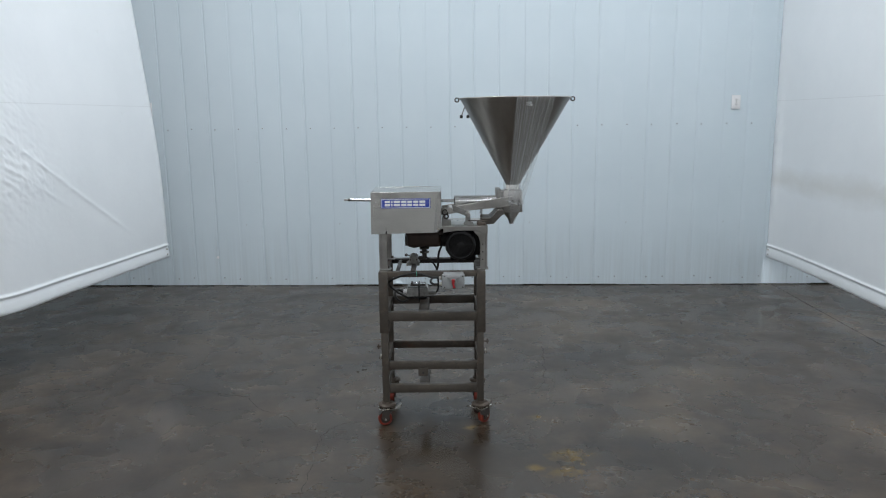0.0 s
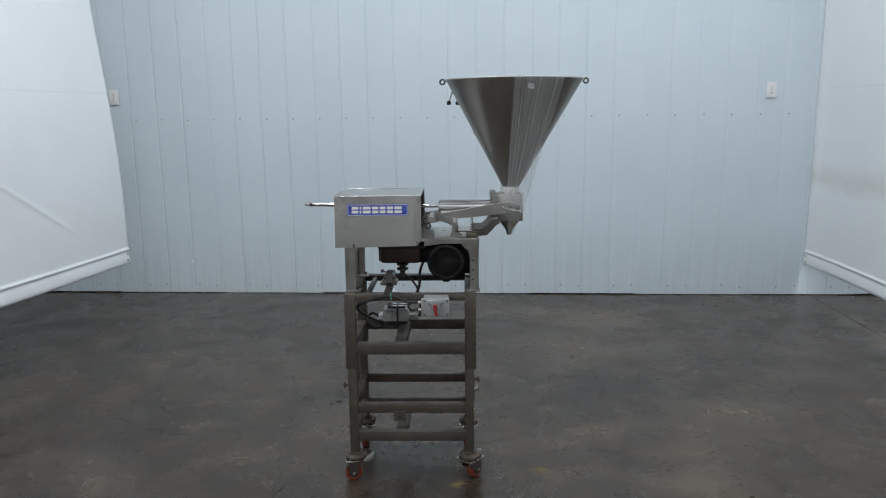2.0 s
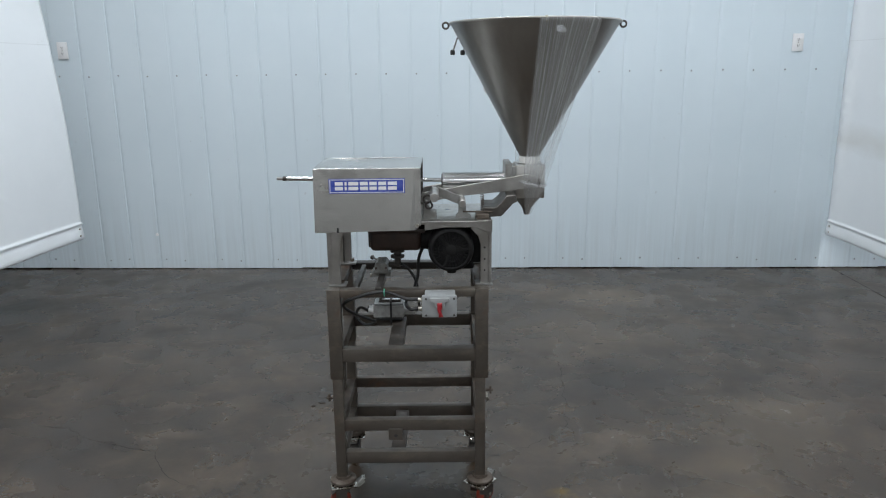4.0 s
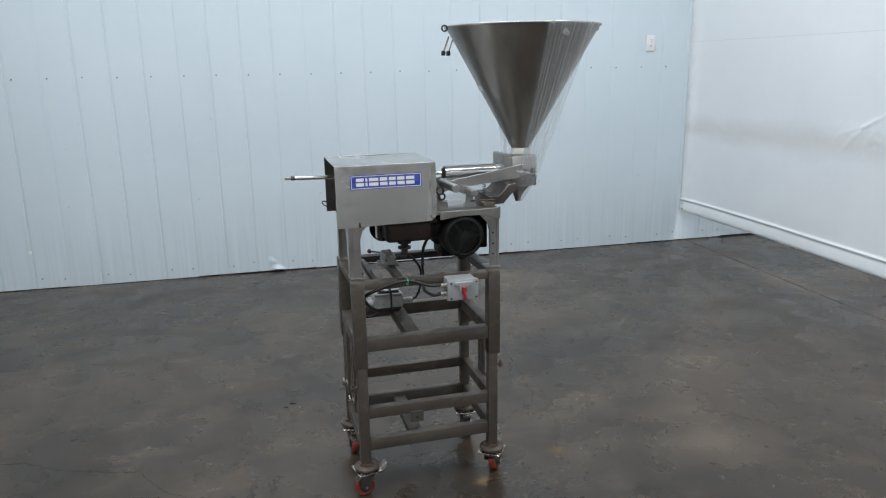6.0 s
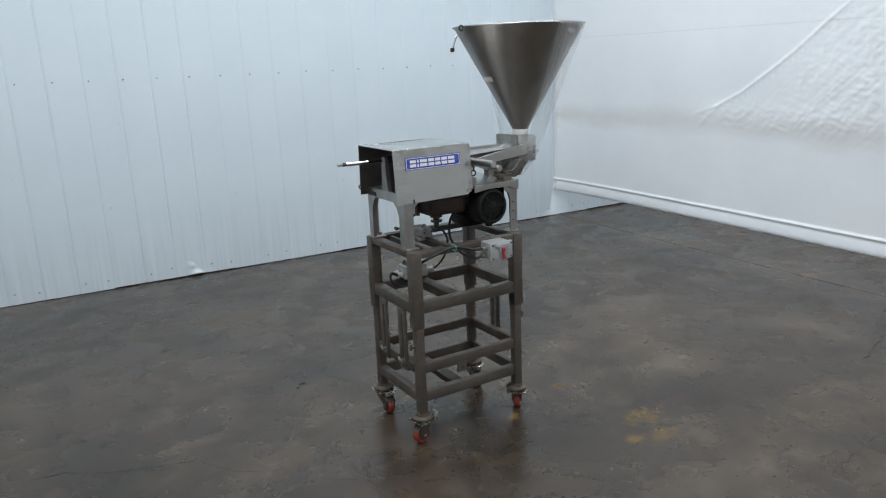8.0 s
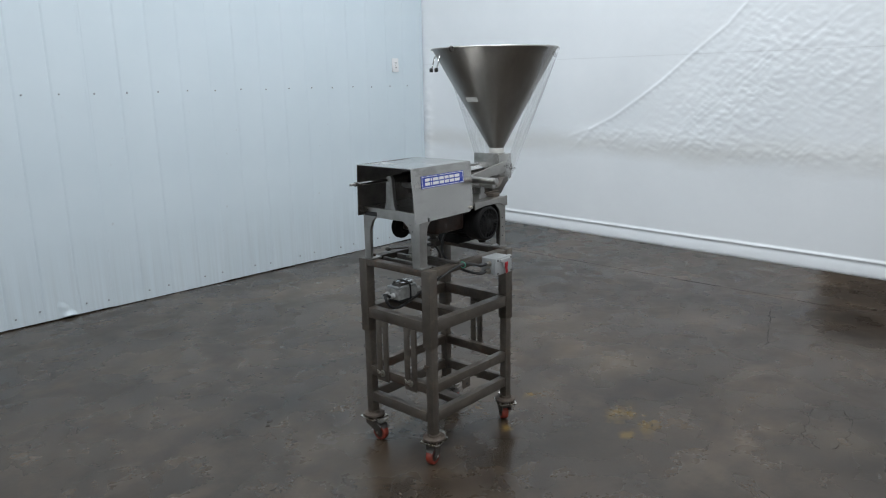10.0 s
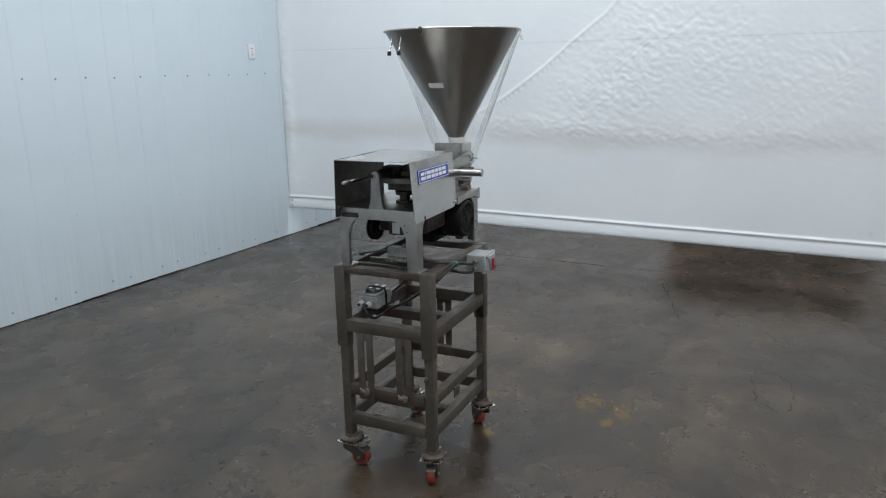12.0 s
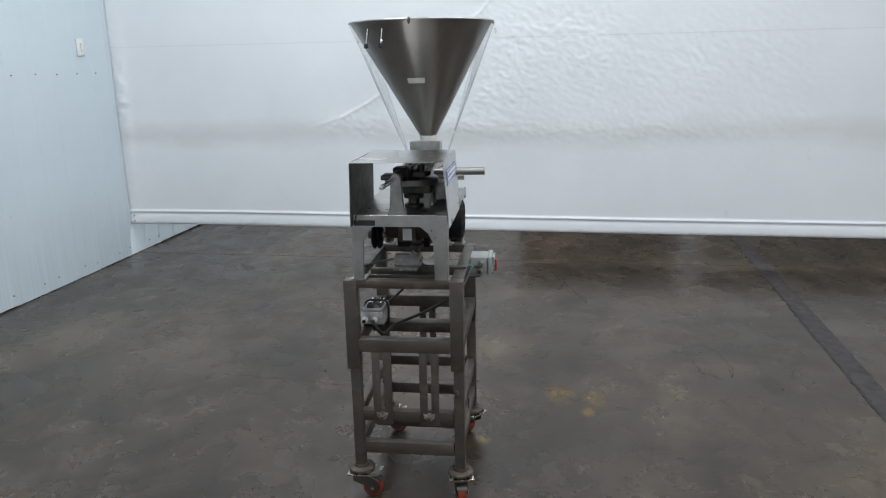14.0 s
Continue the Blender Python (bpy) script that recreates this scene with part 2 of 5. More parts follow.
def panel_paint():
    m, nt, p, o = start("pale_blue_panel_paint")
    base = ramp_of(nt, noise_of(nt, o, 1.6, 5), [(0.3, (0.555, 0.635, 0.68)), (0.7, (0.595, 0.67, 0.712))])
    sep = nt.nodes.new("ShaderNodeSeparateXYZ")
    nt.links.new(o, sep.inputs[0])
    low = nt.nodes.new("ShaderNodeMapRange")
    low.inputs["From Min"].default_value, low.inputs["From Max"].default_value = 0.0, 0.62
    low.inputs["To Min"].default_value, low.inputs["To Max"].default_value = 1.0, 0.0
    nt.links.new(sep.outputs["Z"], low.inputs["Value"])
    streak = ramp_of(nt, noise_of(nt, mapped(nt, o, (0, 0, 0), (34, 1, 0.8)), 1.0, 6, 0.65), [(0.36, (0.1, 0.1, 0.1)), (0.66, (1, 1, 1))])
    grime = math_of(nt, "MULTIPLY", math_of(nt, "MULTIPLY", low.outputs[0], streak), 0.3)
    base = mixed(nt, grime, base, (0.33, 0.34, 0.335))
    speck = math_of(nt, "MULTIPLY", math_of(nt, "GREATER_THAN", noise_of(nt, o, 21, 3, 0.5), 0.735), 0.35)
    base = mixed(nt, speck, base, (0.38, 0.39, 0.39))
    nt.links.new(base, p.inputs["Base Color"])
    nt.links.new(ramp_of(nt, noise_of(nt, o, 3.5, 4), [(0.3, (0.36, 0.36, 0.36)), (0.7, (0.5, 0.5, 0.5))]), p.inputs["Roughness"])
    bumped(nt, p, noise_of(nt, mapped(nt, o, (0, 0, 0), (1, 1, 0.4)), 5, 3), 0.12, 0.004)
    return m


def vinyl():
    m, nt, p, o = start("white_vinyl_sheet")
    base = ramp_of(nt, noise_of(nt, o, 1.3, 5), [(0.3, (0.738, 0.768, 0.787)), (0.7, (0.794, 0.82, 0.836))])
    sep = nt.nodes.new("ShaderNodeSeparateXYZ")
    nt.links.new(o, sep.inputs[0])
    wob = math_of(nt, "MULTIPLY", math_of(nt, "SUBTRACT", noise_of(nt, mapped(nt, o, (0, 0, 0), (1, 1.2, 3)), 1.2, 5), 0.5), 0.25)
    d = math_of(nt, "ABSOLUTE", math_of(nt, "SUBTRACT", math_of(nt, "ADD", sep.outputs["Z"], wob), 1.03))
    band = ramp_of(nt, math_of(nt, "MULTIPLY", d, 7.0), [(0.1, (1, 1, 1)), (0.95, (0, 0, 0))])
    dirt = math_of(nt, "MULTIPLY", math_of(nt, "MULTIPLY", band, noise_of(nt, mapped(nt, o, (0, 0, 2), (1, 1, 2)), 1.1, 6, 0.65)), 0.62)
    dirt = math_of(nt, "MULTIPLY", dirt, math_of(nt, "GREATER_THAN", sep.outputs["X"], 0.0))
    base = mixed(nt, dirt, base, (0.52, 0.50, 0.445))
    seam = math_of(nt, "MULTIPLY", math_of(nt, "LESS_THAN", math_of(nt, "ABSOLUTE", math_of(nt, "SUBTRACT", sep.outputs["Z"], 1.725)), 0.0028), math_of(nt, "MULTIPLY", noise_of(nt, mapped(nt, o, (0, 0, 0), (5, 5, 0)), 1.0, 4), 0.55))
    base = mixed(nt, seam, base, (0.52, 0.53, 0.53))
    rub = math_of(nt, "MULTIPLY", math_of(nt, "GREATER_THAN", noise_of(nt, mapped(nt, o, (2, 7, 1), (1, 1, 1)), 3.2, 8, 0.75), 0.68), 0.12)
    base = mixed(nt, rub, base, (0.5, 0.49, 0.45))
    nt.links.new(base, p.inputs["Base Color"])
    p.inputs["Roughness"].default_value = 0.42
    bumped(nt, p, noise_of(nt, o, 9, 6, 0.6), 0.2, 0.006)
    return m


def film():
    m, nt, p, o = start("clear_stretch_film")
    p.inputs["Base Color"].default_value = (0.85, 0.87, 0.88, 1)
    p.inputs["Roughness"].default_value = 0.22
    uv = nt.nodes.new("ShaderNodeUVMap").outputs[0]
    streak = noise_of(nt, mapped(nt, uv, (0, 0, 0), (46, 0.5, 1)), 1.0, 7, 0.86, 0.25)
    fac = ramp_of(nt, streak, [(0.42, (0.15, 0.15, 0.15)), (0.50, (0.25, 0.25, 0.25)), (0.555, (0.46, 0.46, 0.46)), (0.61, (0.80, 0.80, 0.80))])
    tr = nt.nodes.new("ShaderNodeBsdfTransparent")
    mx = nt.nodes.new("ShaderNodeMixShader")
    nt.links.new(fac, mx.inputs[0])
    nt.links.new(tr.outputs[0], mx.inputs[1])
    tl = nt.nodes.new("ShaderNodeBsdfTranslucent")
    tl.inputs[0].default_value = (0.92, 0.94, 0.95, 1)
    half = nt.nodes.new("ShaderNodeMixShader")
    half.inputs[0].default_value = 0.5
    nt.links.new(p.outputs[0], half.inputs[1])
    nt.links.new(tl.outputs[0], half.inputs[2])
    nt.links.new(half.outputs[0], mx.inputs[2])
    nt.links.new(mx.outputs[0], nt.nodes["Material Output"].inputs[0])
    bumped(nt, p, streak, 0.08, 0.004)
    return m


def sheet_steel():
    """Dull stainless sheet with rubbed smudges and finger marks."""
    m, nt, p, o = start("dull_stainless_sheet")
    p.inputs["Metallic"].default_value = 1.0
    base = ramp_of(nt, noise_of(nt, o, 3, 4), [(0.35, (0.53, 0.52, 0.50)), (0.65, (0.44, 0.43, 0.41))])
    rub = ramp_of(nt, noise_of(nt, mapped(nt, o, (2, 1, 4), (1, 1, 1.7)), 10, 6, 0.6, 0.4), [(0.53, (0, 0, 0)), (0.70, (0.65, 0.65, 0.65))])
    base = mixed(nt, rub, base, (0.29, 0.28, 0.265))
    grain = noise_of(nt, mapped(nt, o, (0, 0, 0), (2, 2, 160)), 2.0, 3, 0.6)
    base = mixed(nt, 0.25, base, ramp_of(nt, grain, [(0.3, (0.82, 0.82, 0.82)), (0.7, (1.12, 1.12, 1.12))]), "MULTIPLY")
    nt.links.new(base, p.inputs["Base Color"])
    haze = noise_of(nt, mapped(nt, o, (5, 3, 1)), 7, 5, 0.6, 0.3)
    nt.links.new(ramp_of(nt, haze, [(0.35, (0.19, 0.19, 0.19)), (0.70, (0.30, 0.30, 0.30))]), p.inputs["Roughness"])
    return m


def worn_paint(name, a, c, rust):
    """Painted steel with tan dust in patches, thin bare scuffs and rust blooms."""
    m, nt, p, o = start(name)
    base = ramp_of(nt, noise_of(nt, o, 7, 6), [(0.38, a), (0.72, c)])
    dust = ramp_of(nt, noise_of(nt, mapped(nt, o, (3, 2, 1), (1, 1, 1.6)), 11, 8, 0.7, 0.3), [(0.50, (0, 0, 0)), (0.68, (0.6, 0.6, 0.6))])
    base = mixed(nt, dust, base, (0.125, 0.103, 0.076))
    bloom = ramp_of(nt, noise_of(nt, mapped(nt, o, (8, 5, 2)), 9, 8, 0.72, 0.5), [(0.56, (0, 0, 0)), (0.70, (rust, rust, rust))])
    base = mixed(nt, bloom, base, (0.085, 0.036, 0.017))
    scuff = ramp_of(nt, noise_of(nt, mapped(nt, o, (1, 4, 3), (1, 1, 3)), 38, 6, 0.7, 0.4), [(0.66, (0, 0, 0)), (0.71, (0.45, 0.45, 0.45))])
    base = mixed(nt, scuff, base, (0.20, 0.185, 0.16))
    nt.links.new(base, p.inputs["Base Color"])
    nt.links.new(ramp_of(nt, noise_of(nt, o, 19, 5), [(0.3, (0.36, 0.36, 0.36)), (0.7, (0.6, 0.6, 0.6))]), p.inputs["Roughness"])
    bumped(nt, p, noise_of(nt, o, 110, 5, 0.65), 0.2, 0.002)
    return m


STAND = worn_paint("grey_brown_paint", (0.0705, 0.0604, 0.0502), (0.0465, 0.0367, 0.0283), 0.35)
RUSTY = worn_paint("rusty_paint", (0.054, 0.043, 0.034), (0.044, 0.030, 0.021), 0.9)
CONCRETE, PANEL, VINYL, FILM, SHEET = concrete(), panel_paint(), vinyl(), film(), sheet_steel()


# ---- mesh helpers ----
def finish(me, material, flat=False):
    me.materials.append(material)
    if not flat:
        me.set_sharp_from_angle(angle=radians(38))


def part(name, bm, material, parent=None, label="", flat=False):
    me = bpy.data.meshes.new(name)
    bmesh.ops.recalc_face_normals(bm, faces=bm.faces)
    for f in bm.faces:
        f.smooth = not flat and f.material_index == 0
        f.material_index = 0
    bm.to_mesh(me)
    bm.free()
    finish(me, material, flat)
    ob = new(name, me)
    ob.parent = parent
    return tagged(ob, label)


def twin(ob, m, parent=None):
    """Another object on ob's mesh, at the pose m."""
    o = new(ob.name.split(".")[0], ob.data)
    o.parent, o.matrix_basis = parent or ob.parent, m
    if "label" in ob:
        o["label"] = ob["label"]
    return o


def thing(name, m, label, category, group=""):
    e = new(name)
    e.empty_display_size = 0.05
    e.matrix_basis = m
    return tagged(e, label, category, group)


def box(x0, x1, y0, y1, z0, z1, bev=0.002, bm=None, seg=2):
    b = bmesh.new()
    bmesh.ops.create_cube(b, size=1)
    for v in b.verts:
        v.co = ((x0 + x1) / 2 + v.co.x * (x1 - x0), (y0 + y1) / 2 + v.co.y * (y1 - y0), (z0 + z1) / 2 + v.co.z * (z1 - z0))
    if bev:
        bmesh.ops.bevel(b, geom=b.edges[:], offset=bev, segments=seg, affect="EDGES", profile=0.5)
    b.normal_update()
    for f in b.faces:  # the broad faces stay flat
        f.material_index = 1 if max(abs(c) for c in f.normal) > 0.999 else 0
    return b if bm is None else merge(bm, b)


def merge(bm, b):
    me = bpy.data.meshes.new("tmp")
    b.to_mesh(me)
    b.free()
    bm.from_mesh(me)
    bpy.data.meshes.remove(me)
    return bm


def rod(p0, p1, r0, r1=None, seg=20, bm=None, bev=0.0):
    p0, p1 = Vector(p0), Vector(p1)
    r1 = r0 if r1 is None else r1
    b = bmesh.new()
    q = (p1 - p0).to_track_quat("Z", "Y").to_matrix().to_4x4()
    prof = [(0, 0), (r0 - bev, 0), (r0, bev), (r1, (p1 - p0).length - bev), (r1 - bev, (p1 - p0).length), (0, (p1 - p0).length)] if bev else [(0, 0), (r0, 0), (r1, (p1 - p0).length), (0, (p1 - p0).length)]
    spin(b, prof, seg)
    bmesh.ops.transform(b, matrix=Matrix.Translation(p0) @ q, verts=b.verts)
    return b if bm is None else merge(bm, b)


def spin(b, prof, seg=32):
    """Turn a profile of (radius, height) round z."""
    rings = []
    for r, z in prof:
        if r < 1e-6:
            rings.append([b.verts.new((0, 0, z))])
        else:
            rings.append([b.verts.new((r * math.cos(2 * math.pi * k / seg), r * math.sin(2 * math.pi * k / seg), z)) for k in range(seg)])
    for a, c in zip(rings, rings[1:]):
        for k in range(seg):
            l = (k + 1) % seg
            if len(a) == 1 and len(c) > 1:
                b.faces.new((a[0], c[k], c[l]))
            elif len(c) == 1 and len(a) > 1:
                b.faces.new((a[k], a[l], c[0]))
            elif len(a) > 1:
                b.faces.new((a[k], a[l], c[l], c[k]))
    return b


def turned(prof, m, seg=32, bm=None):
    b = spin(bmesh.new(), prof, seg)
    bmesh.ops.transform(b, matrix=m, verts=b.verts)
    return b if bm is None else merge(bm, b)


def slab(outline, d0, d1, plane="xz", bev=0.0015, bm=None):
    """A plate with that outline in one plane, from d0 to d1 along the third axis."""
    b = bmesh.new()
    put = {"xz": lambda a, c, d: (a, d, c), "yz": lambda a, c, d: (d, a, c), "xy": lambda a, c, d: (a, c, d)}[plane]
    lo = [b.verts.new(put(a, c, d0)) for a, c in outline]
    hi = [b.verts.new(put(a, c, d1)) for a, c in outline]
    n = len(outline)
    b.faces.new(lo)
    b.faces.new(hi[::-1])
    for k in range(n):
        b.faces.new((lo[k], hi[k], hi[(k + 1) % n], lo[(k + 1) % n]))
    bmesh.ops.recalc_face_normals(b, faces=b.faces)
    if bev:
        rim = [e for e in b.edges if (e.verts[0] in lo) == (e.verts[1] in lo)]
        bmesh.ops.bevel(b, geom=rim, offset=bev, segments=1, affect="EDGES")
    return b if bm is None else merge(bm, b)


def arc(cx, cz, r, a0, a1, n=8):
    return [(cx + r * math.cos(radians(a0 + (a1 - a0) * k / n)), cz + r * math.sin(radians(a0 + (a1 - a0) * k / n))) for k in range(n + 1)]


def spline(pts, per=8):
    pts = [Vector(p) for p in pts]
    out = []
    for k in range(len(pts) - 1):
        p0, p1, p2, p3 = pts[max(k - 1, 0)], pts[k], pts[k + 1], pts[min(k + 2, len(pts) - 1)]
        for s in range(per):
            t = s / per
            out.append(0.5 * ((2 * p1) + (p2 - p0) * t + (2 * p0 - 5 * p1 + 4 * p2 - p3) * t * t + (3 * p1 - p0 - 3 * p2 + p3) * t ** 3))
    return out + [pts[-1]]


def hose(pts, r, per=8, seg=10, bm=None, smooth=True):
    path = spline(pts, per) if smooth else [Vector(p) for p in pts]
    b = bmesh.new()
    rings, side = [], None
    for k, p in enumerate(path):
        d = (path[min(k + 1, len(path) - 1)] - path[max(k - 1, 0)]).normalized()
        if side is None:
            side = d.orthogonal().normalized()
        side = (side - d * side.dot(d)).normalized()
        up = d.cross(side)
        rings.append([b.verts.new(p + r * (math.cos(2 * math.pi * j / seg) * side + math.sin(2 * math.pi * j / seg) * up)) for j in range(seg)])
    for a, c in zip(rings, rings[1:]):
        for j in range(seg):
            b.faces.new((a[j], a[(j + 1) % seg], c[(j + 1) % seg], c[j]))
    b.faces.new(rings[0][::-1])
    b.faces.new(rings[-1])
    return b if bm is None else merge(bm, b)


def torus(m, R, r, seg=28, ring=10, bm=None):
    b = bmesh.new()
    spin_prof = [(R + r * math.cos(2 * math.pi * k / ring), r * math.sin(2 * math.pi * k / ring)) for k in range(ring + 1)]
    spin(b, spin_prof, seg)
    bmesh.ops.remove_doubles(b, verts=b.verts, dist=1e-6)
    bmesh.ops.transform(b, matrix=m, verts=b.verts)
    return b if bm is None else merge(bm, b)


def grid_object(name, P, material, parent=None, uv=False):
    """A sheet from an array of places, rows by columns."""
    r, c = P.shape[:2]
    idx = np.arange(r * c).reshape(r, c)
    faces = np.stack([idx[:-1, :-1], idx[:-1, 1:], idx[1:, 1:], idx[1:, :-1]], -1).reshape(-1, 4)
    me = bpy.data.meshes.new(name)
    me.from_pydata(P.reshape(-1, 3).tolist(), [], faces.tolist())
    if uv:
        layer = me.uv_layers.new(name="UVMap")
        loops = np.zeros(len(me.loops), dtype=np.int32)
        me.loops.foreach_get("vertex_index", loops)
        layer.data.foreach_set("uv", np.stack([(loops % c) / (c - 1), (loops // c) / (r - 1)], -1).astype(np.float32).ravel())
    me.materials.append(material)
    me.shade_smooth()
    ob = new(name, me)
    ob.parent = parent
    return ob


# ---- the setting ----
W, E, S, N, TOP = -6.5, 8.5, -5.0, 7.36, 5.0
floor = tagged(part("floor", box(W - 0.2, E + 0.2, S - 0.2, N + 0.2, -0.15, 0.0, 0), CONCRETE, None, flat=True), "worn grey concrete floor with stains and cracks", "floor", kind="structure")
tagged(part("ceiling", box(W, E, S, N, TOP, TOP + 0.15, 0), PLAIN, None, flat=True), "plain grey warehouse ceiling", "ceiling", kind="structure")
tagged(part("wall_south", box(W - 0.15, E + 0.15, S - 0.15, S, 0, TOP, 0), WHITEWALL, None, flat=True), "plain pale warehouse wall", "wall", kind="structure")
tagged(part("wall_west", box(W - 0.15, W, S, N, 0, TOP, 0), PLAIN, None, flat=True), "plain grey warehouse wall", "wall", kind="structure")
tagged(part("wall_east", box(E, E + 0.15, S, N, 0, TOP, 0), DIMWALL, None, flat=True), "unseen warehouse wall, coloured dark for a dim bay", "wall", kind="structure")
wall_north = tagged(part("wall_north", box(W - 0.15, E + 0.15, N, N + 0.15, 0, TOP, 0), GAP, None, flat=True), "pale blue ribbed metal panel wall with screws", "wall", kind="structure")

# both unseen, added so the floor mirrors pale shapes behind the curtain
tagged(part("partition", box(5.0, 5.1, 4.14, N, 0, TOP, 0), LININGWHITE, None, flat=True), "unseen pale partition added for its reflection in the floor", "wall", kind="structure")
tagged(part("pillar", box(7.0, 7.22, 1.92, 2.14, 0, TOP, 0.01), LININGWHITE, None), "unseen pale pillar added for a streak reflected in the floor", "pillar", kind="structure")

PITCH, SCREW0 = 0.2286, 2.44


def rib_panel(seed):
    """One sheet of four pitches, each with a soft groove; the flats are slightly buckled."""
    prof = []
    for k in range(4):
        x = k * PITCH
        prof += [(x - 0.0015, 0.0, 0), (x + 0.0010, -0.0058, 0), (x + 0.0055, -0.0062, 0), (x + 0.0115, -0.0034, 0), (x + 0.0185, -0.0006, 0), (x + 0.0260, 0.0, 0), (x + 0.072, 0.0, 1), (x + 0.118, 0.0, 1), (x + 0.168, 0.0, 1), (x + 0.204, 0.0, 1)]
    prof.append((4 * PITCH + 0.015, 0.0, 0))
    b = bmesh.new()
    zs = [0.0, 0.06] + [0.17 * k for k in range(1, 18)] + [3.6, 4.3, TOP - 0.012]
    grid = []
    for d in (0.0, 0.0012):
        rows = []
        for z in zs:
            sway = 0.0022 * noise.noise(Vector((seed * 9.1, 0.3, z * 1.3)))
            row = []
            for k, (x, y, free) in enumerate(prof):
                push = 0.0016 * noise.noise(Vector((x * 4.0 + seed * 5.0, 2.7, z * 1.1))) if free else 0.0
                edge = 0.0 if k in (0, len(prof) - 1) else sway + 0.0012 * noise.noise(Vector((x * 7.0, seed * 3.3, z * 2.6)))
                row.append(b.verts.new((x + edge, d - y + push, z)))
            rows.append(row)
        grid.append(rows)
    front, back = grid
    n = len(prof) - 1
    for p, q, p2, q2 in zip(front, front[1:], back, back[1:]):
        for k in range(n):
            b.faces.new((p[k], p[k + 1], q[k + 1], q[k]))
            b.faces.new((p2[k + 1], p2[k], q2[k], q2[k + 1]))
        b.faces.new((p[0], q[0], q2[0], p2[0]))
        b.faces.new((q[-1], p[-1], p2[-1], q2[-1]))
    for k in range(n):
        b.faces.new((front[0][k + 1], front[0][k], back[0][k], back[0][k + 1]))
    return b


PX = SCREW0 - 24 * PITCH - 0.052
lift = [0.006, 0.010, 0.006, 0.004, 0.009, 0.006, 0.009, 0.005, 0.007, 0.012, 0.006, 0.008, 0.006, 0.006, 0.006]
sheets = []
for k in range(14):
    place = pose(PX + (k * 4 - 8) * PITCH, 7.334 - 0.0016 * (k % 2), lift[k])
    if k < 5:
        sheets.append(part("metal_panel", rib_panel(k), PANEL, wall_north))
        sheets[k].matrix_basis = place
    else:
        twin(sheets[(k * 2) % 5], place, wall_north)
screw = part("panel_screw", rod((0, 0, 0), (0, -0.004, 0), 0.0068, 0.0055, 8, rod((0, -0.004, 0), (0, -0.008, 0), 0.0042, 0.0038, 6)), SCREW, wall_north)
screw.location = (SCREW0, 7.331, 1.527)
rnd = random.Random(4)
for k in range(-4, 29):
    if k:
        twin(screw, pose(SCREW0 - k * PITCH + rnd.uniform(-0.003, 0.003), 7.331, 1.527 + rnd.uniform(-0.004, 0.004)), wall_north)
    twin(screw, pose(SCREW0 - k * PITCH + (0.0 if k % 2 else -0.075), 7.331, 0.075 + rnd.uniform(-0.012, 0.012)), wall_north)

# a bent lower lip and a bright chip in the paint
b = bmesh.new()
rows = []
for z, out in ((0.150, 0.0), (0.122, 0.003), (0.098, 0.010), (0.082, 0.017), (0.066, 0.011), (0.052, 0.008), (0.040, 0.013), (0.024, 0.024), (0.012, 0.034)):
    row = []
    for k in range(15):
        x = -0.775 + 0.0155 * k + 0.05 * (z - 0.05)
        d = (x + 0.670 + 0.5 * (z - 0.05)) / (0.048 - 0.25 * z)
        hump = math.exp(-d * d) * out * (1.0 + 0.5 * noise.noise(Vector((x * 42, z * 30, 1.7))))
        row.append(b.verts.new((x, 7.3365 - hump, z + 0.4 * hump)))
    rows.append(row)
for p, q in zip(rows, rows[1:]):
    for k in range(14):
        b.faces.new((p[k], q[k], q[k + 1], p[k + 1]))
part("bent_lip", b, PANEL, wall_north, "bent lower edge of a panel")
part("paint_chip", slab([(-2.422, 0.280), (-2.402, 0.276), (-2.395, 0.292), (-2.408, 0.304), (-2.42, 0.297)], 7.3150, 7.3175, "xz", 0), WHITE, wall_north, "bright bare chip in the paint")


def outlet(x):
    e = thing("wall_outlet", pose(x, 7.332, 1.72), "white duplex wall outlet on the metal panel", "outlet", "wall outlets")
    part("cover_plate", box(-0.040, 0.040, -0.010, 0.0, -0.063, 0.063, 0.003), WHITE, e)
    for z in (0.022, -0.022):
        s = part("socket", turned([(0, -0.003), (0.0165, -0.003), (0.0175, 0.0), (0.0175, 0.002), (0, 0.003)], pose(0, -0.0105, z, 90)), WHITE, e)
        for dx in (-0.006, 0.006):
            part("slot", box(dx - 0.0014, dx + 0.0014, -0.0150, -0.0130, z - 0.002, z + 0.007, 0), GAP, s, flat=True)
        part("slot", rod((0, -0.0130, z - 0.008), (0, -0.0150, z - 0.008), 0.0026), GAP, s)
    part("screw", rod((0, -0.010, 0), (0, -0.0122, 0), 0.0035), ZINC, e)


outlet(2.513)
outlet(-2.992)


# ---- curtains ----
def wave(u, v, seed, n=10, lo=1.0, hi=6.0):
    g = np.random.RandomState(seed)
    out = 0
    for _ in range(n):
        f, a, ph = g.uniform(lo, hi), g.uniform(0, 2 * np.pi), g.uniform(0, 2 * np.pi)
        out = out + np.sin(f * (u * np.cos(a) + v * np.sin(a)) + ph) / f
    return out / n * lo


def bell(d, w):
    return np.exp(-(d / w) ** 2)


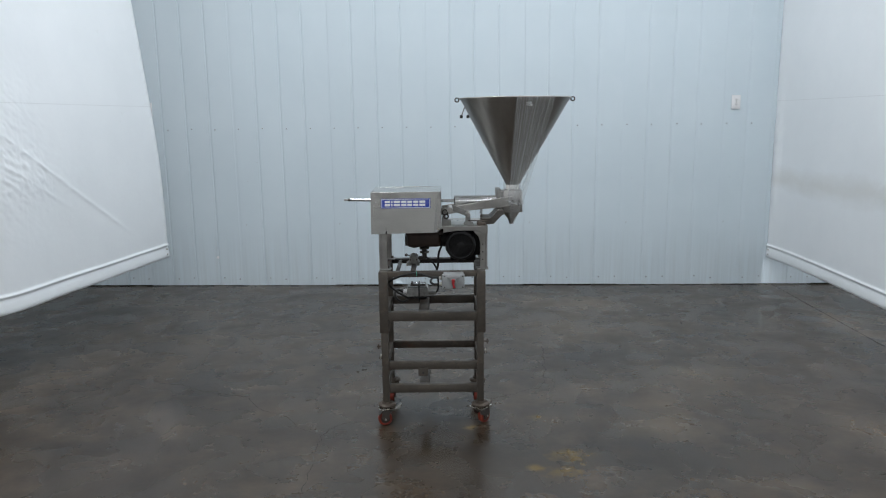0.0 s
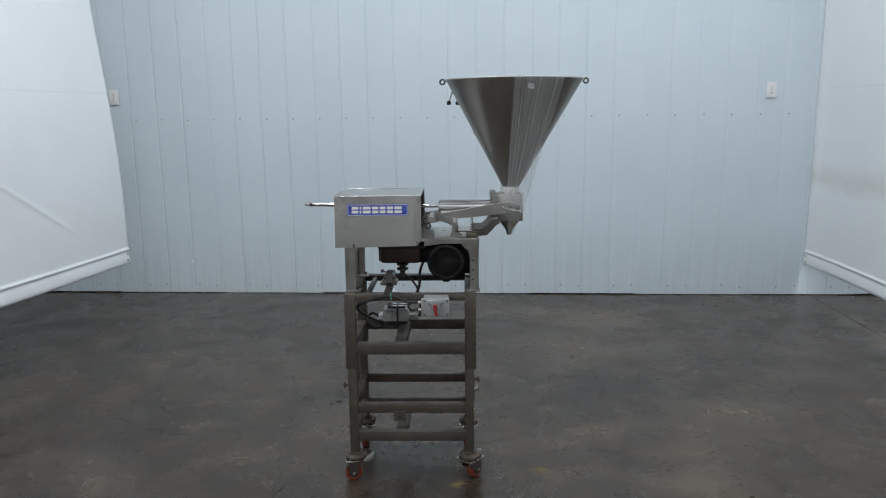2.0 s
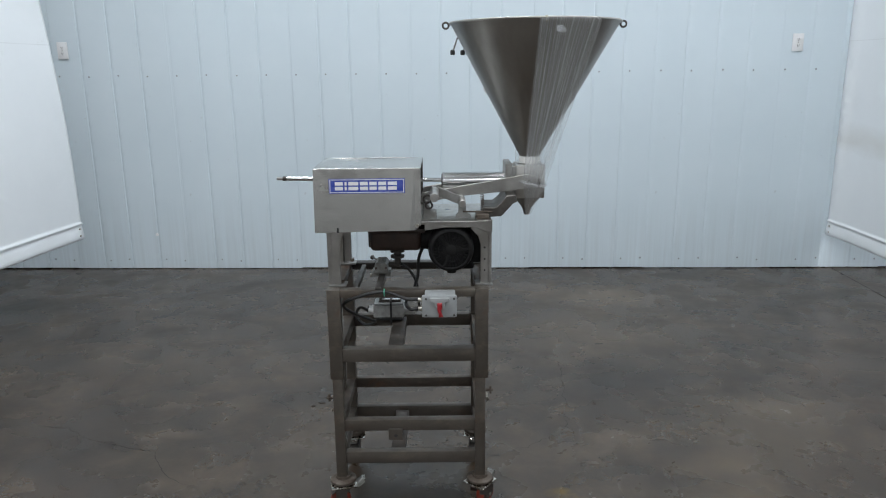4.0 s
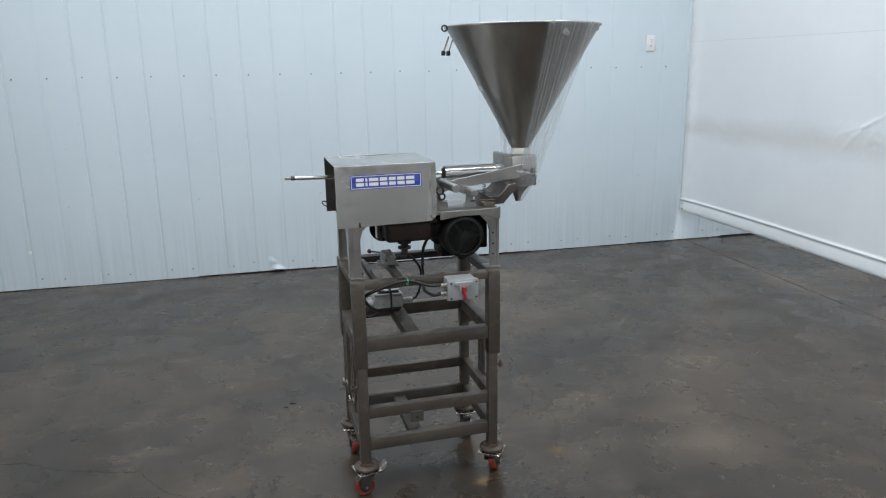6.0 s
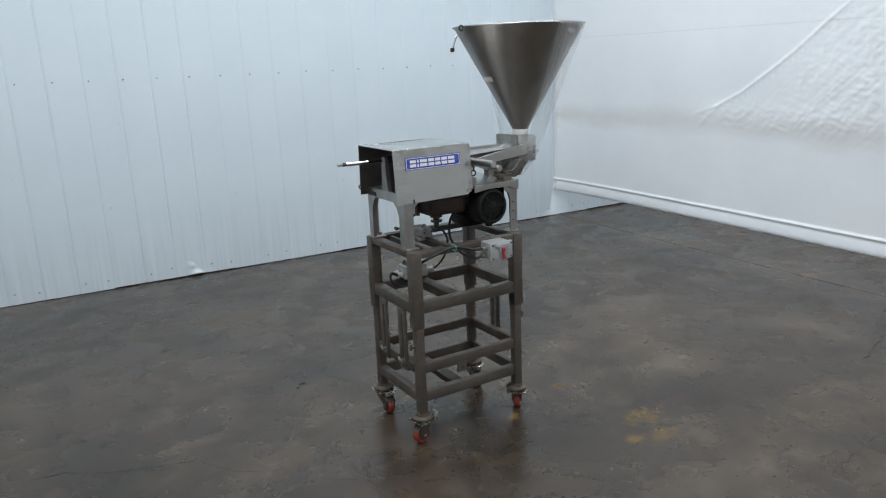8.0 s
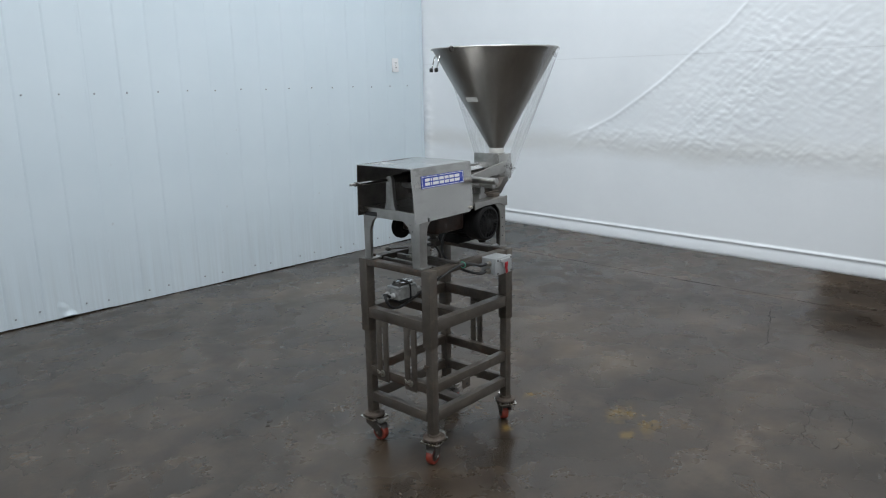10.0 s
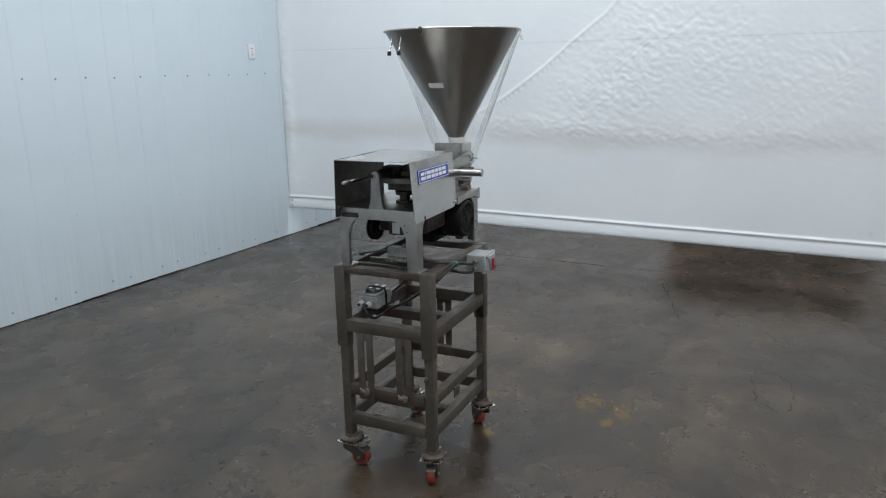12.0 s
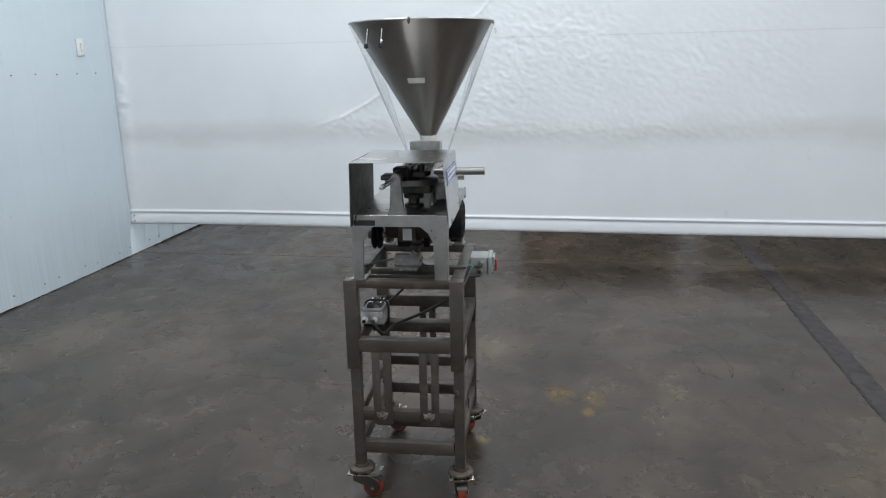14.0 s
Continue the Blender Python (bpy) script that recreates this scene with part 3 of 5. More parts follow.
def crease(u, v, a, c, w):
    """A sharp fold along the line from a to c: height and side."""
    a, c = np.array(a), np.array(c)
    L = np.linalg.norm(c - a)
    t, nrm = (c - a) / L, np.array([-(c - a)[1], (c - a)[0]]) / L
    s, d = (u - a[0]) * t[0] + (v - a[1]) * t[1], (u - a[0]) * nrm[0] + (v - a[1]) * nrm[1]
    fade = 1 / (1 + np.exp(-s / 0.06)) / (1 + np.exp((s - L) / 0.06))
    return fade * np.exp(-np.abs(d) / w)


def seam_fold(u, v, line, w, h):
    """A raised fold along a bent line, with short puckers hanging below it."""
    out, best = 0, np.full(u.shape, 9.0)
    for (a, c) in zip(line, line[1:]):
        a, c = np.array(a), np.array(c)
        L = np.linalg.norm(c - a)
        t = (c - a) / L
        s = np.clip((u - a[0]) * t[0] + (v - a[1]) * t[1], 0, L)
        d = np.hypot(u - a[0] - s * t[0], v - a[1] - s * t[1])
        best = np.minimum(best, d)
    below = (v < np.interp(u, [p[0] for p in line], [p[1] for p in line])) & (u > line[0][0]) & (u < line[-1][0])
    teeth = np.clip(np.sin((u + 0.8 * v) * 95 + 2.5 * np.sin(u * 17)), 0, 1) * np.exp(-((best - 0.022) / 0.016) ** 2) * below
    return h * np.exp(-(best / w) ** 1.5) + 0.45 * h * teeth


def lattice(u, v, seed):
    """Smooth random heights between 0 and 1 on a unit lattice."""
    g = np.random.RandomState(seed).rand(64, 64)
    iu, iv = np.floor(u).astype(int), np.floor(v).astype(int)
    fu, fv = u - iu, v - iv
    fu, fv = fu * fu * (3 - 2 * fu), fv * fv * (3 - 2 * fv)
    a, b = g[iu % 64, iv % 64], g[(iu + 1) % 64, iv % 64]
    c, d = g[iu % 64, (iv + 1) % 64], g[(iu + 1) % 64, (iv + 1) % 64]
    return (a * (1 - fu) + b * fu) * (1 - fv) + (c * (1 - fu) + d * fu) * fv


def quilt(u, v, seed, ang):
    """Short puckered wrinkles of several sizes lying slantwise."""
    wu, wv = u + 0.035 * (lattice(u * 6, v * 6, seed) - 0.5), v + 0.035 * (lattice(u * 6 + 9, v * 6, seed + 1) - 0.5)
    out = 0
    for k, (da, ln, wd, h) in enumerate(((0, 0.085, 0.027, 1.0), (17, 0.060, 0.021, 0.8), (-19, 0.068, 0.024, 0.7), (66, 0.32, 0.036, 0.85), (5, 0.038, 0.017, 0.4))):
        a = radians(ang + da)
        p, q = wu * math.cos(a) + wv * math.sin(a), -wu * math.sin(a) + wv * math.cos(a)
        out = out + h * (1 - np.abs(2 * lattice(p / ln + 7.3 * k, q / wd + 3.1 * k, seed + 5 * k) - 1)) ** 1.5
    return out * (0.35 + 0.65 * lattice(u * 3.1, v * 3.1, seed + 77))


def curtain(name, plan, bottom, folds, puckers, inward, label, lean=0.0, seam=()):
    """A hanging sheet: plan is its line on the floor from the wall end, inward the side that faces the machine."""
    path = [Vector((x, y, 0)) for x, y in plan]
    pts = spline([(p.x, p.y, 0) for p in path], 24)
    seg = np.array([[p.x, p.y] for p in pts])
    run = np.concatenate([[0], np.cumsum(np.linalg.norm(np.diff(seg, axis=0), axis=1))])
    su = np.concatenate([np.arange(0, 1.4, 0.02), np.arange(1.4, 5.4, 0.010), np.arange(5.4, run[-1], 0.03)])
    su = su[su < run[-1]]
    X, Y = np.interp(su, run, seg[:, 0]), np.interp(su, run, seg[:, 1])
    T = np.stack([np.gradient(X, su), np.gradient(Y, su)], -1)
    Nrm = np.stack([-T[:, 1], T[:, 0]], -1) * inward
    low = np.interp(su, [b[0] for b in bottom], [b[1] for b in bottom])
    rel = np.concatenate([np.array([0, 0.004, 0.012, 0.03, 0.055, 0.066, 0.073, 0.080, 0.087, 0.094, 0.101, 0.108, 0.115, 0.122, 0.130, 0.140]), np.arange(0.155, 2.4, 0.0105), np.arange(2.45, TOP - 0.35, 0.1)])
    V = low[None, :] + rel[:, None] * (TOP - 0.02 - low[None, :]) / rel[-1] * 1.0
    U = np.broadcast_to(su[None, :], V.shape)
    R = np.broadcast_to(rel[:, None], V.shape)
    D = 0.020 * wave(U, V * 0.7, 3, 10, 1.2, 4.0) + 0.004 * wave(U, V, 9, 10, 5, 14)
    D = D + 0.0004 * (R < 2.3) * np.tanh((V - 1.725) / 0.006)
    for a, c, w, h in folds:
        D = D + h * crease(U, V, a, c, w)
    if len(seam) > 1:
        D = D + seam_fold(U, V, seam, 0.008, 0.0062)
    for (cu, cv, wu, wv), seed, ang, h in puckers:
        D = D + h * bell(U - cu, wu) * bell(V - cv, wv) * quilt(U, V, seed, ang)
    D = D * np.clip(R / 0.25, 0.15, 1) + 0.011 * bell(R - 0.107, 0.009) + 0.007 * np.sqrt(np.clip(R / 0.010, 0.05, 1)) * np.clip((0.090 - R) / 0.028, 0, 1) + 0.004 * bell(R - 0.022, 0.020)
    D = D + lean * np.log1p(np.exp((V - 1.25) * 5)) / 5
    P = np.stack([X[None, :] + D * Nrm[None, :, 0], Y[None, :] + D * Nrm[None, :, 1], V], -1)
    e = thing(name, Matrix.Identity(4), label, "curtain", "curtains")
    sheet = grid_object("sheet", P, VINYL, e)
    mod = sheet.modifiers.new("thickness", "SOLIDIFY")
    mod.thickness, mod.offset = 0.004, 1 if inward > 0 else -1
    for z, r in ((0.03, 0.008), (0.075, 0.008)):
        i = 2
        c = Vector((X[i], Y[i], low[i] + z)) + Vector((Nrm[i, 0], Nrm[i, 1], 0)) * 0.012
        d = Vector((Nrm[i, 0], Nrm[i, 1], 0))
        part("grommet", rod(c - d * 0.004, c + d * 0.004, r, r * 0.8, 14), ZINC, e, "metal grommet")
    return e


curtain("vinyl_curtain", [(2.885, 7.328), (2.925, 6.9), (2.96, 5.6), (2.96, 4.2), (2.95, 2.6), (2.95, 0.8), (2.98, -1.0), (3.0, -3.2)],
        [(0, 0.270), (1.0, 0.262), (1.7, 0.254), (2.5, 0.247), (3.2, 0.243), (4.5, 0.236), (6.0, 0.230), (11, 0.234)],
        [((1.80, 1.05), (1.92, 1.15), 0.015, 0.006), ((1.74, 1.10), (1.90, 1.15), 0.012, 0.005), ((4.2, 0.5), (4.75, 0.92), 0.10, 0.002), ((4.9, 0.48), (5.25, 0.80), 0.09, 0.002)],
        [((3.45, 1.62, 0.62, 0.42), 21, -27, 0.0044), ((2.95, 1.30, 0.45, 0.24), 27, -22, 0.0036), ((4.6, 1.45, 0.9, 0.45), 33, -32, 0.0026), ((2.5, 1.08, 0.75, 0.09), 41, -20, 0.0044), ((4.0, 1.02, 1.0, 0.08), 43, -20, 0.0036), ((0.06, 1.4, 0.05, 0.7), 61, 70, 0.01)],
        -1, "white vinyl curtain sheet with wrinkles and weighted hem", 0.0,
        [(1.89, 1.145), (2.117, 1.258), (2.333, 1.40), (2.536, 1.543), (2.727, 1.702), (2.884, 1.823), (3.009, 1.916), (3.173, 2.098), (3.30, 2.28)])
curtain("vinyl_curtain", [(-2.47, 6.32), (-2.50, 5.9), (-2.56, 5.0), (-2.62, 4.35), (-2.95, 4.12), (-3.5, 4.0), (-4.2, 3.9)],
        [(0, 0.484), (0.9, 0.494), (1.6, 0.508), (2.2, 0.518), (5, 0.52)],
        [((0.65, 0.84), (1.95, 1.62), 0.006, 0.0055), ((1.35, 1.11), (1.95, 1.42), 0.006, 0.0055), ((0.65, 0.84), (1.95, 1.62), 0.03, 0.0015)],
        [((2.0, 1.50, 0.45, 0.40), 52, 32, 0.0095), ((1.55, 1.25, 0.35, 0.12), 54, 32, 0.003)],
        1, "white vinyl curtain sheet hanging clear of the wall", -0.11)


# ---- floor marks ----
def crack(pts, w, seed, label="fine dark crack in the concrete", name="floor_crack", stray=0.006):
    g = random.Random(seed)
    fine = []
    for (x0, y0), (x1, y1) in zip(pts, pts[1:]):
        n = max(2, int(math.hypot(x1 - x0, y1 - y0) / 0.025))
        for k in range(n):
            s = k / n
            fine.append((x0 + (x1 - x0) * s + g.gauss(0, stray), y0 + (y1 - y0) * s + g.gauss(0, stray)))
    b = bmesh.new()
    rows = []
    for k, (x, y) in enumerate(fine):
        a = fine[min(k + 1, len(fine) - 1)]
        c = fine[max(k - 1, 0)]
        d = Vector((-(a[1] - c[1]), a[0] - c[0], 0)).normalized() * w * g.uniform(0.25, 1.0)
        p = Vector((x, y, 0.0030 if name == "strip_edge" else 0.0012))
        rows.append((b.verts.new(p - d), b.verts.new(p + d)))
    for a, c in zip(rows, rows[1:]):
        b.faces.new((a[0], a[1], c[1], c[0]))
    return tagged(part(name, b, GAP, None, flat=True), label, "crack", kind="structure")


crack([(-0.67, 3.3), (-0.673, 3.456), (-0.70, 3.752), (-0.703, 3.90), (-0.675, 3.971), (-0.616, 4.054), (-0.508, 4.071), (-0.432, 4.081)], 0.0017, 1)
crack([(-0.703, 3.90), (-0.846, 3.998), (-0.933, 4.13), (-1.078, 4.212), (-1.149, 4.273), (-1.189, 4.339), (-1.244, 4.428), (-1.372, 4.456), (-1.59, 4.535), (-1.724, 4.62), (-1.895, 4.64)], 0.0015, 2, stray=0.004)
crack([(0.573, 5.4), (0.556, 5.05), (0.53, 4.75), (0.486, 4.60), (0.257, 4.446), (0.10, 4.36)], 0.0018, 3)
crack([(2.69, 3.779), (2.3, 3.64), (1.891, 3.512)], 0.003, 5)
crack([(0.80, 2.90), (0.90, 2.985), (1.19, 3.04), (1.262, 2.93), (1.15, 2.848), (0.93, 2.817), (0.80, 2.86)], 0.0013, 6, "faint ring-shaped hairline crack in the concrete")
tagged(part("floor_joint", box(2.947, 2.952, S, 7.33, 0.0006, 0.0016, 0), GAP, None, flat=True), "straight saw-cut joint in the concrete", "joint", kind="structure")
STAIN = mat("dark_stain", (0.035, 0.031, 0.028), (0.022, 0.02, 0.018), 0.6, 0.0, 30)
STRIP = mat("dark_joint_filler", (0.024, 0.021, 0.021), (0.048, 0.041, 0.040), 0.45, 0.0, 7, 0.3, 60, (1, 1, 1), 0.12, 0.25)
tagged(part("floor_strip", slab([(-0.6, 2.318), (E, 2.093), (E, 1.988), (-0.6, 2.213)], 0.0008, 0.0024, "xy", 0), STRIP, None, flat=True), "dark filled strip across the concrete floor", "strip", kind="structure")
crack([(E, 2.096), (-0.6, 2.321)], 0.0105, 7, "broken dark edge of the filled strip", "strip_edge", 0.0022)
crack([(E, 1.986), (-0.6, 2.211)], 0.003, 8, "thin dark edge of the filled strip", "strip_edge", 0.0015)
for k, (x, y, r) in enumerate(((-0.625, 4.897, 0.018), (-0.19, 4.03, 0.012), (-0.66, 4.86, 0.012), (0.68, 4.9, 0.01))):
    g = random.Random(k)
    tagged(part("floor_debris", slab([(x + r * g.uniform(0.5, 1) * math.cos(a), y + 0.7 * r * g.uniform(0.5, 1) * math.sin(a)) for a in np.arange(0, 6.2, 0.7)], 0.0004, 0.003, "xy", 0), STAIN, None), "small dark flake lying on the floor", "debris", "floor flakes")

# ---- the rolling stand ----
BASE = pose(-0.395, 4.022, 0, 0, 0, 2.0)
stand = thing("rolling_stand", BASE @ pose(-0.005, 0.001, 0), "grey-brown painted steel rolling stand with height-adjustable legs", "stand")
SU, SV, TUBE, LEG = 0.547, 0.410, 0.0455, 0.036


def corner(u, v, size):
    """The low corner of a tube of that size in the leg at that end, flush with the sleeve's inner and south sides."""
    g = TUBE - size
    return (0.6 * g if u == 0 else SU - TUBE + 0.0015), (0.1 * g if v == 0 else SV - TUBE + 0.1 * g)


sleeve = part("sleeve_leg", box(0, TUBE, 0, TUBE, 0.509, 0.833, 0.0028), STAND, stand)
leg = part("lower_leg", box(0, LEG, 0, LEG, 0.124, 0.56, 0.0025), STAND, stand)
for k, (u, v) in enumerate(((0, 0), (1, 0), (0, 1), (1, 1))):
    for o, size in ((sleeve, TUBE), (leg, LEG)):
        x, y = corner(u, v, size)
        if k == 0:
            o.location = (x, y, 0)
        else:
            twin(o, pose(x, y, 0), stand)
for z0, z1, w, material in ((0.805, 0.8315, 0.041, STAND), (0.572, 0.619, 0.040, STAND), (0.309, 0.350, 0.032, RUSTY), (0.181, 0.226, 0.032, STAND)):
    size = TUBE if z0 > 0.5 else LEG
    g = (TUBE - size) / 2 + (size - w) / 2
    inner = (TUBE + size) / 2 - 0.001
    # rear top rail takes the paint with the shade in it
    for v in (g, SV - g - w):
        part("rail", box(inner, SU - inner, v, v + w, z0, z1, 0.0022), STAND if v < 0.1 else SHADED if z0 > 0.7 else material, stand)
    for u in (g, SU - g - w):
        part("end_rail", box(u, u + w, inner, SV - inner, z0 + 0.0005, z1 + 0.0005, 0.0022), RUSTY if z0 > 0.7 else material, stand)
for z0, z1 in ((0.576, 0.614), (0.188, 0.216)):
    part("cross_bar", box(0.200, 0.252, 0.050, SV - 0.050, z0, z1, 0.003), RUSTY, stand)
b = slab([(0.196, 0.275), (0.246, 0.275), (0.246, 0.318), (0.196, 0.318)], 0.0015, 0.0065, "xz", 0.001)
part("tab", b, STAND, stand)
part("tab_hole", rod((0.222, 0.0012, 0.293), (0.222, -0.0002, 0.293), 0.006), GAP, stand)


def slotted(u, v):
    """A flat bar with a long open slot, clamped by a wing bolt."""
    t0, t1 = (0.0025, 0.0105)
    o = u - (0 if u < 0.3 else 0.013)
    e = part("slotted_bar", box(o + t0, o + t1, v - 0.034, v - 0.0065, 0.300, 0.5725, 0.001), STAND, stand)
    part("slotted_bar_side", box(o + t0, o + t1, v + 0.0065, v + 0.034, 0.300, 0.5725, 0.001), STAND, e)
    part("slotted_bar_end", box(o + t0, o + t1, v - 0.0065, v + 0.0065, 0.300, 0.318, 0), STAND, e)
    part("slotted_bar_top", box(o + t0, o + t1, v - 0.0065, v + 0.0065, 0.545, 0.5725, 0), STAND, e)
    s = -1 if u < 0.3 else 1
    x = o + (t0 if s < 0 else t1)
    bolt = part("wing_bolt", rod((x - s * 0.02, v, 0.335), (x + s * 0.022, v, 0.335), 0.0055, None, 12), RUSTZ, stand)
    part("washer", rod((x, v, 0.335), (x + s * 0.004, v, 0.335), 0.015, None, 18), ZINC, bolt)
    for a in (-1, 1):
        part("wing", slab([(v + a * 0.004, 0.330), (v + a * 0.018, 0.336), (v + a * 0.021, 0.352), (v + a * 0.012, 0.350), (v + a * 0.004, 0.342)], x + s * 0.010, x + s * 0.016, "yz", 0.001), ZINC, bolt)


slotted(0.0, 0.2895)
slotted(0.0, 0.1225)
slotted(SU, 0.204)
for u, z, s in ((0.007, 0.432, -1), (SU - 0.007, 0.455, 1)):
    bolt = part("side_bolt", rod((u, 0.023, z), (u + s * 0.026, 0.023, z), 0.005, None, 12), RUSTZ, stand)
    part("bolt_wing", box(u + s * 0.018 - 0.004, u + s * 0.018 + 0.004, 0.019, 0.027, z - 0.014, z + 0.014, 0.002), RUSTZ, bolt)


def caster(u, v, yaw, trail=0.030):
    c = part("caster", turned([(0, 0.132), (0.027, 0.132), (0.0285, 0.1235), (0.043, 0.121), (0.0465, 0.118), (0.0470, 0.1115), (0.044, 0.1075), (0.030, 0.1055), (0.030, 0.1036), (0, 0.1036)], pose(0, 0, 0), 28), RUSTZ, stand, "rusty swivel caster")
    c.matrix_basis = pose(u, v, 0, 0, 0, yaw)
    part("top_plate", box(-0.046, 0.046, -0.044, 0.044, 0.0975, 0.1035, 0.0012), PLATE, c, "bright zinc mounting plate")
    for a in (45, 135, 225, 315):
        x, y = 0.046 * math.cos(radians(a)), 0.046 * math.sin(radians(a))
        part("plate_bolt", rod((x, y, 0.1030), (x, y, 0.1085), 0.005, None, 6), RUSTZ, c)
    part("swivel_race", turned([(0, 0.0985), (0.030, 0.0985), (0.034, 0.094), (0.033, 0.089), (0.024, 0.086), (0, 0.086)], pose(0, 0, 0), 24), DARK, c)
    fork = [(-0.030, 0.087), (0.028, 0.087), (trail + 0.022, 0.068), (trail + 0.020, 0.040), (trail + 0.008, 0.027), (trail - 0.006, 0.028), (trail - 0.020, 0.044), (-0.030, 0.066)]
    for s in (-1, 1):
        part("fork", slab(fork, s * 0.0210 - 0.0022, s * 0.0210 + 0.0022, "xz", 0.0008), GRIMY_SHADED, c)
    part("fork_crown", slab([(-0.030, 0.0875), (0.028, 0.0875), (trail + 0.022, 0.069), (trail + 0.020, 0.066), (0.026, 0.082), (-0.030, 0.082)], -0.0195, 0.0195, "xz", 0.0008), GRIMY_SHADED, c)
    hood = arc(trail, 0.0375, 0.0435, 38, 142, 8) + arc(trail, 0.0375, 0.0400, 142, 38, 8)
    part("wheel_hood", slab(hood, -0.0187, 0.0187, "xz", 0), DARK, c)
    w = part("wheel", turned([(0, -0.013), (0.022, -0.013), (0.026, -0.0155), (0.034, -0.0150), (0.0375, -0.010), (0.0375, 0.010), (0.034, 0.0150), (0.026, 0.0155), (0.022, 0.013), (0, 0.013)], pose(trail, 0, 0.0375, 90), 30), RED_WHEEL, c, "red polyurethane wheel")
    part("hub", turned([(0, -0.0175), (0.014, -0.0175), (0.024, -0.0140), (0.024, 0.0140), (0.014, 0.0175), (0, 0.0175)], pose(trail, 0, 0.0375, 90), 20), DARK, w)
    part("axle_bolt", rod((trail, -0.0255, 0.0375), (trail, 0.0255, 0.0375), 0.006, None, 6), ZINC, w)
    p = slab([(0.030, 0.090), (0.050, 0.100), (0.068, 0.112), (0.077, 0.110), (0.076, 0.096), (0.060, 0.084), (0.030, 0.076)], -0.014, 0.014, "xz", 0.0015)
    pedal = part("brake_pedal", p, VALVE, c, "worn grey brake pedal")
    part("pedal_lip", rod((0.075, -0.0165, 0.108), (0.075, 0.0165, 0.108), 0.004, None, 10), PLATE, pedal)


caster(0.026, 0.019, 12, -0.012)
caster(SU - 0.026, 0.019, 52, 0.032)
caster(0.026, SV - 0.0265, -90, 0.041)
caster(SU - 0.026, SV - 0.0265, -97, 0.044)

# ---- the filling machine on the stand ----
filler = thing("piston_filler", BASE @ pose(0, 0, 0.833), "stainless steel piston filling machine with conical hopper", "machine")
AX, AZ = 0.217, 1.178 - 0.833


def fp(name, bm, material, parent=filler, label="", flat=False):
    """A part of the filler; its numbers count heights from the floor."""
    bmesh.ops.translate(bm, vec=(0, 0, -0.833), verts=bm.verts)
    return part(name, bm, material, parent, label, flat)


def end_arch(u0, u1, top=1.046):
    o = [(0.050, 0.839), (0.094, 0.839), (0.097, 0.965), (0.114, 1.000), (0.140, 1.020), (0.298, 1.020), (0.318, 1.004), (0.334, 0.965), (0.338, 0.839), (0.372, 0.839), (0.372, top), (0.050, top)]
    return slab(o, u0, u1, "yz", 0.0006)


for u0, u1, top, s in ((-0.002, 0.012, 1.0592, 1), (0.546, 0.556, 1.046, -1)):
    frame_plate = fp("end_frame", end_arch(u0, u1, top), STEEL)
    frame_plate.data.materials.append(GRIMY_SHADED)  # shade of the inner side, put into the colour
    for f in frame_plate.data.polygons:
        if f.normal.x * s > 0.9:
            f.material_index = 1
for u0, s in ((0.012, 1), (0.546, -1)):
    for v in (0.050, 0.364):
        o = [(u0, 0.839), (u0 + s * 0.028, 0.839), (u0 + s * 0.028, 0.975), (u0 + s * 0.036, 1.005), (u0 + s * 0.060, 1.030), (u0 + s * 0.060, 1.046), (u0, 1.046)]
        fp("leg_flange", slab(o, v, v + 0.008, "xz", 0.0012), STEEL)
for u in (0.002, 0.504):
    for v in (0.044, 0.332):
        foot = fp("foot", box(u - 0.004, u + 0.056, v, v + 0.05, 0.8325, 0.8395, 0.0015), CAST)
        fp("foot_bolt", rod((u + 0.040, v + 0.03, 0.839), (u + 0.040, v + 0.03, 0.850), 0.007, None, 6), RUSTZ, foot)
for z in (0.885, 0.925, 0.965):
    fp("leg_hole", rod((0.532, 0.0502, z), (0.532, 0.0492, z), 0.0035, None, 10), GAP)
fp("table_plate", box(0.0, 0.556, 0.047, 0.374, 1.046, 1.058, 0.002), STEEL)
fp("front_skirt", slab([(0.33, 1.028), (0.40, 1.037), (0.50, 1.037), (0.540, 1.020), (0.5575, 1.020), (0.5575, 1.062), (0.552, 1.0635), (0.542, 1.061), (0.525, 1.0585), (0.33, 1.0585)], 0.040, 0.046, "xz", 0.001), STEEL)
# dark discs on the plate, the shade of holes put into their colour
for du, dv in ((0.06, 0.335), (0.09, 0.30), (0.12, 0.335), (0.10, 0.27)):
    fp("table_hole", rod((du, dv, 1.0578), (du, dv, 1.0588), 0.0045, None, 10), GAP)
fp("bearing_post", slab([(0.184, 1.056), (0.250, 1.056), (0.240, 1.085), (0.2335, 1.178)] + arc(AX, 1.180, 0.0165, 0, 180, 10) + [(0.2005, 1.178), (0.194, 1.085)], 0.002, 0.020, "yz", 0.0015), CAST)
fp("bearing_slot", box(-0.0036, -0.0022, 0.290, 0.362, 1.024, 1.042, 0), GAP, flat=True)

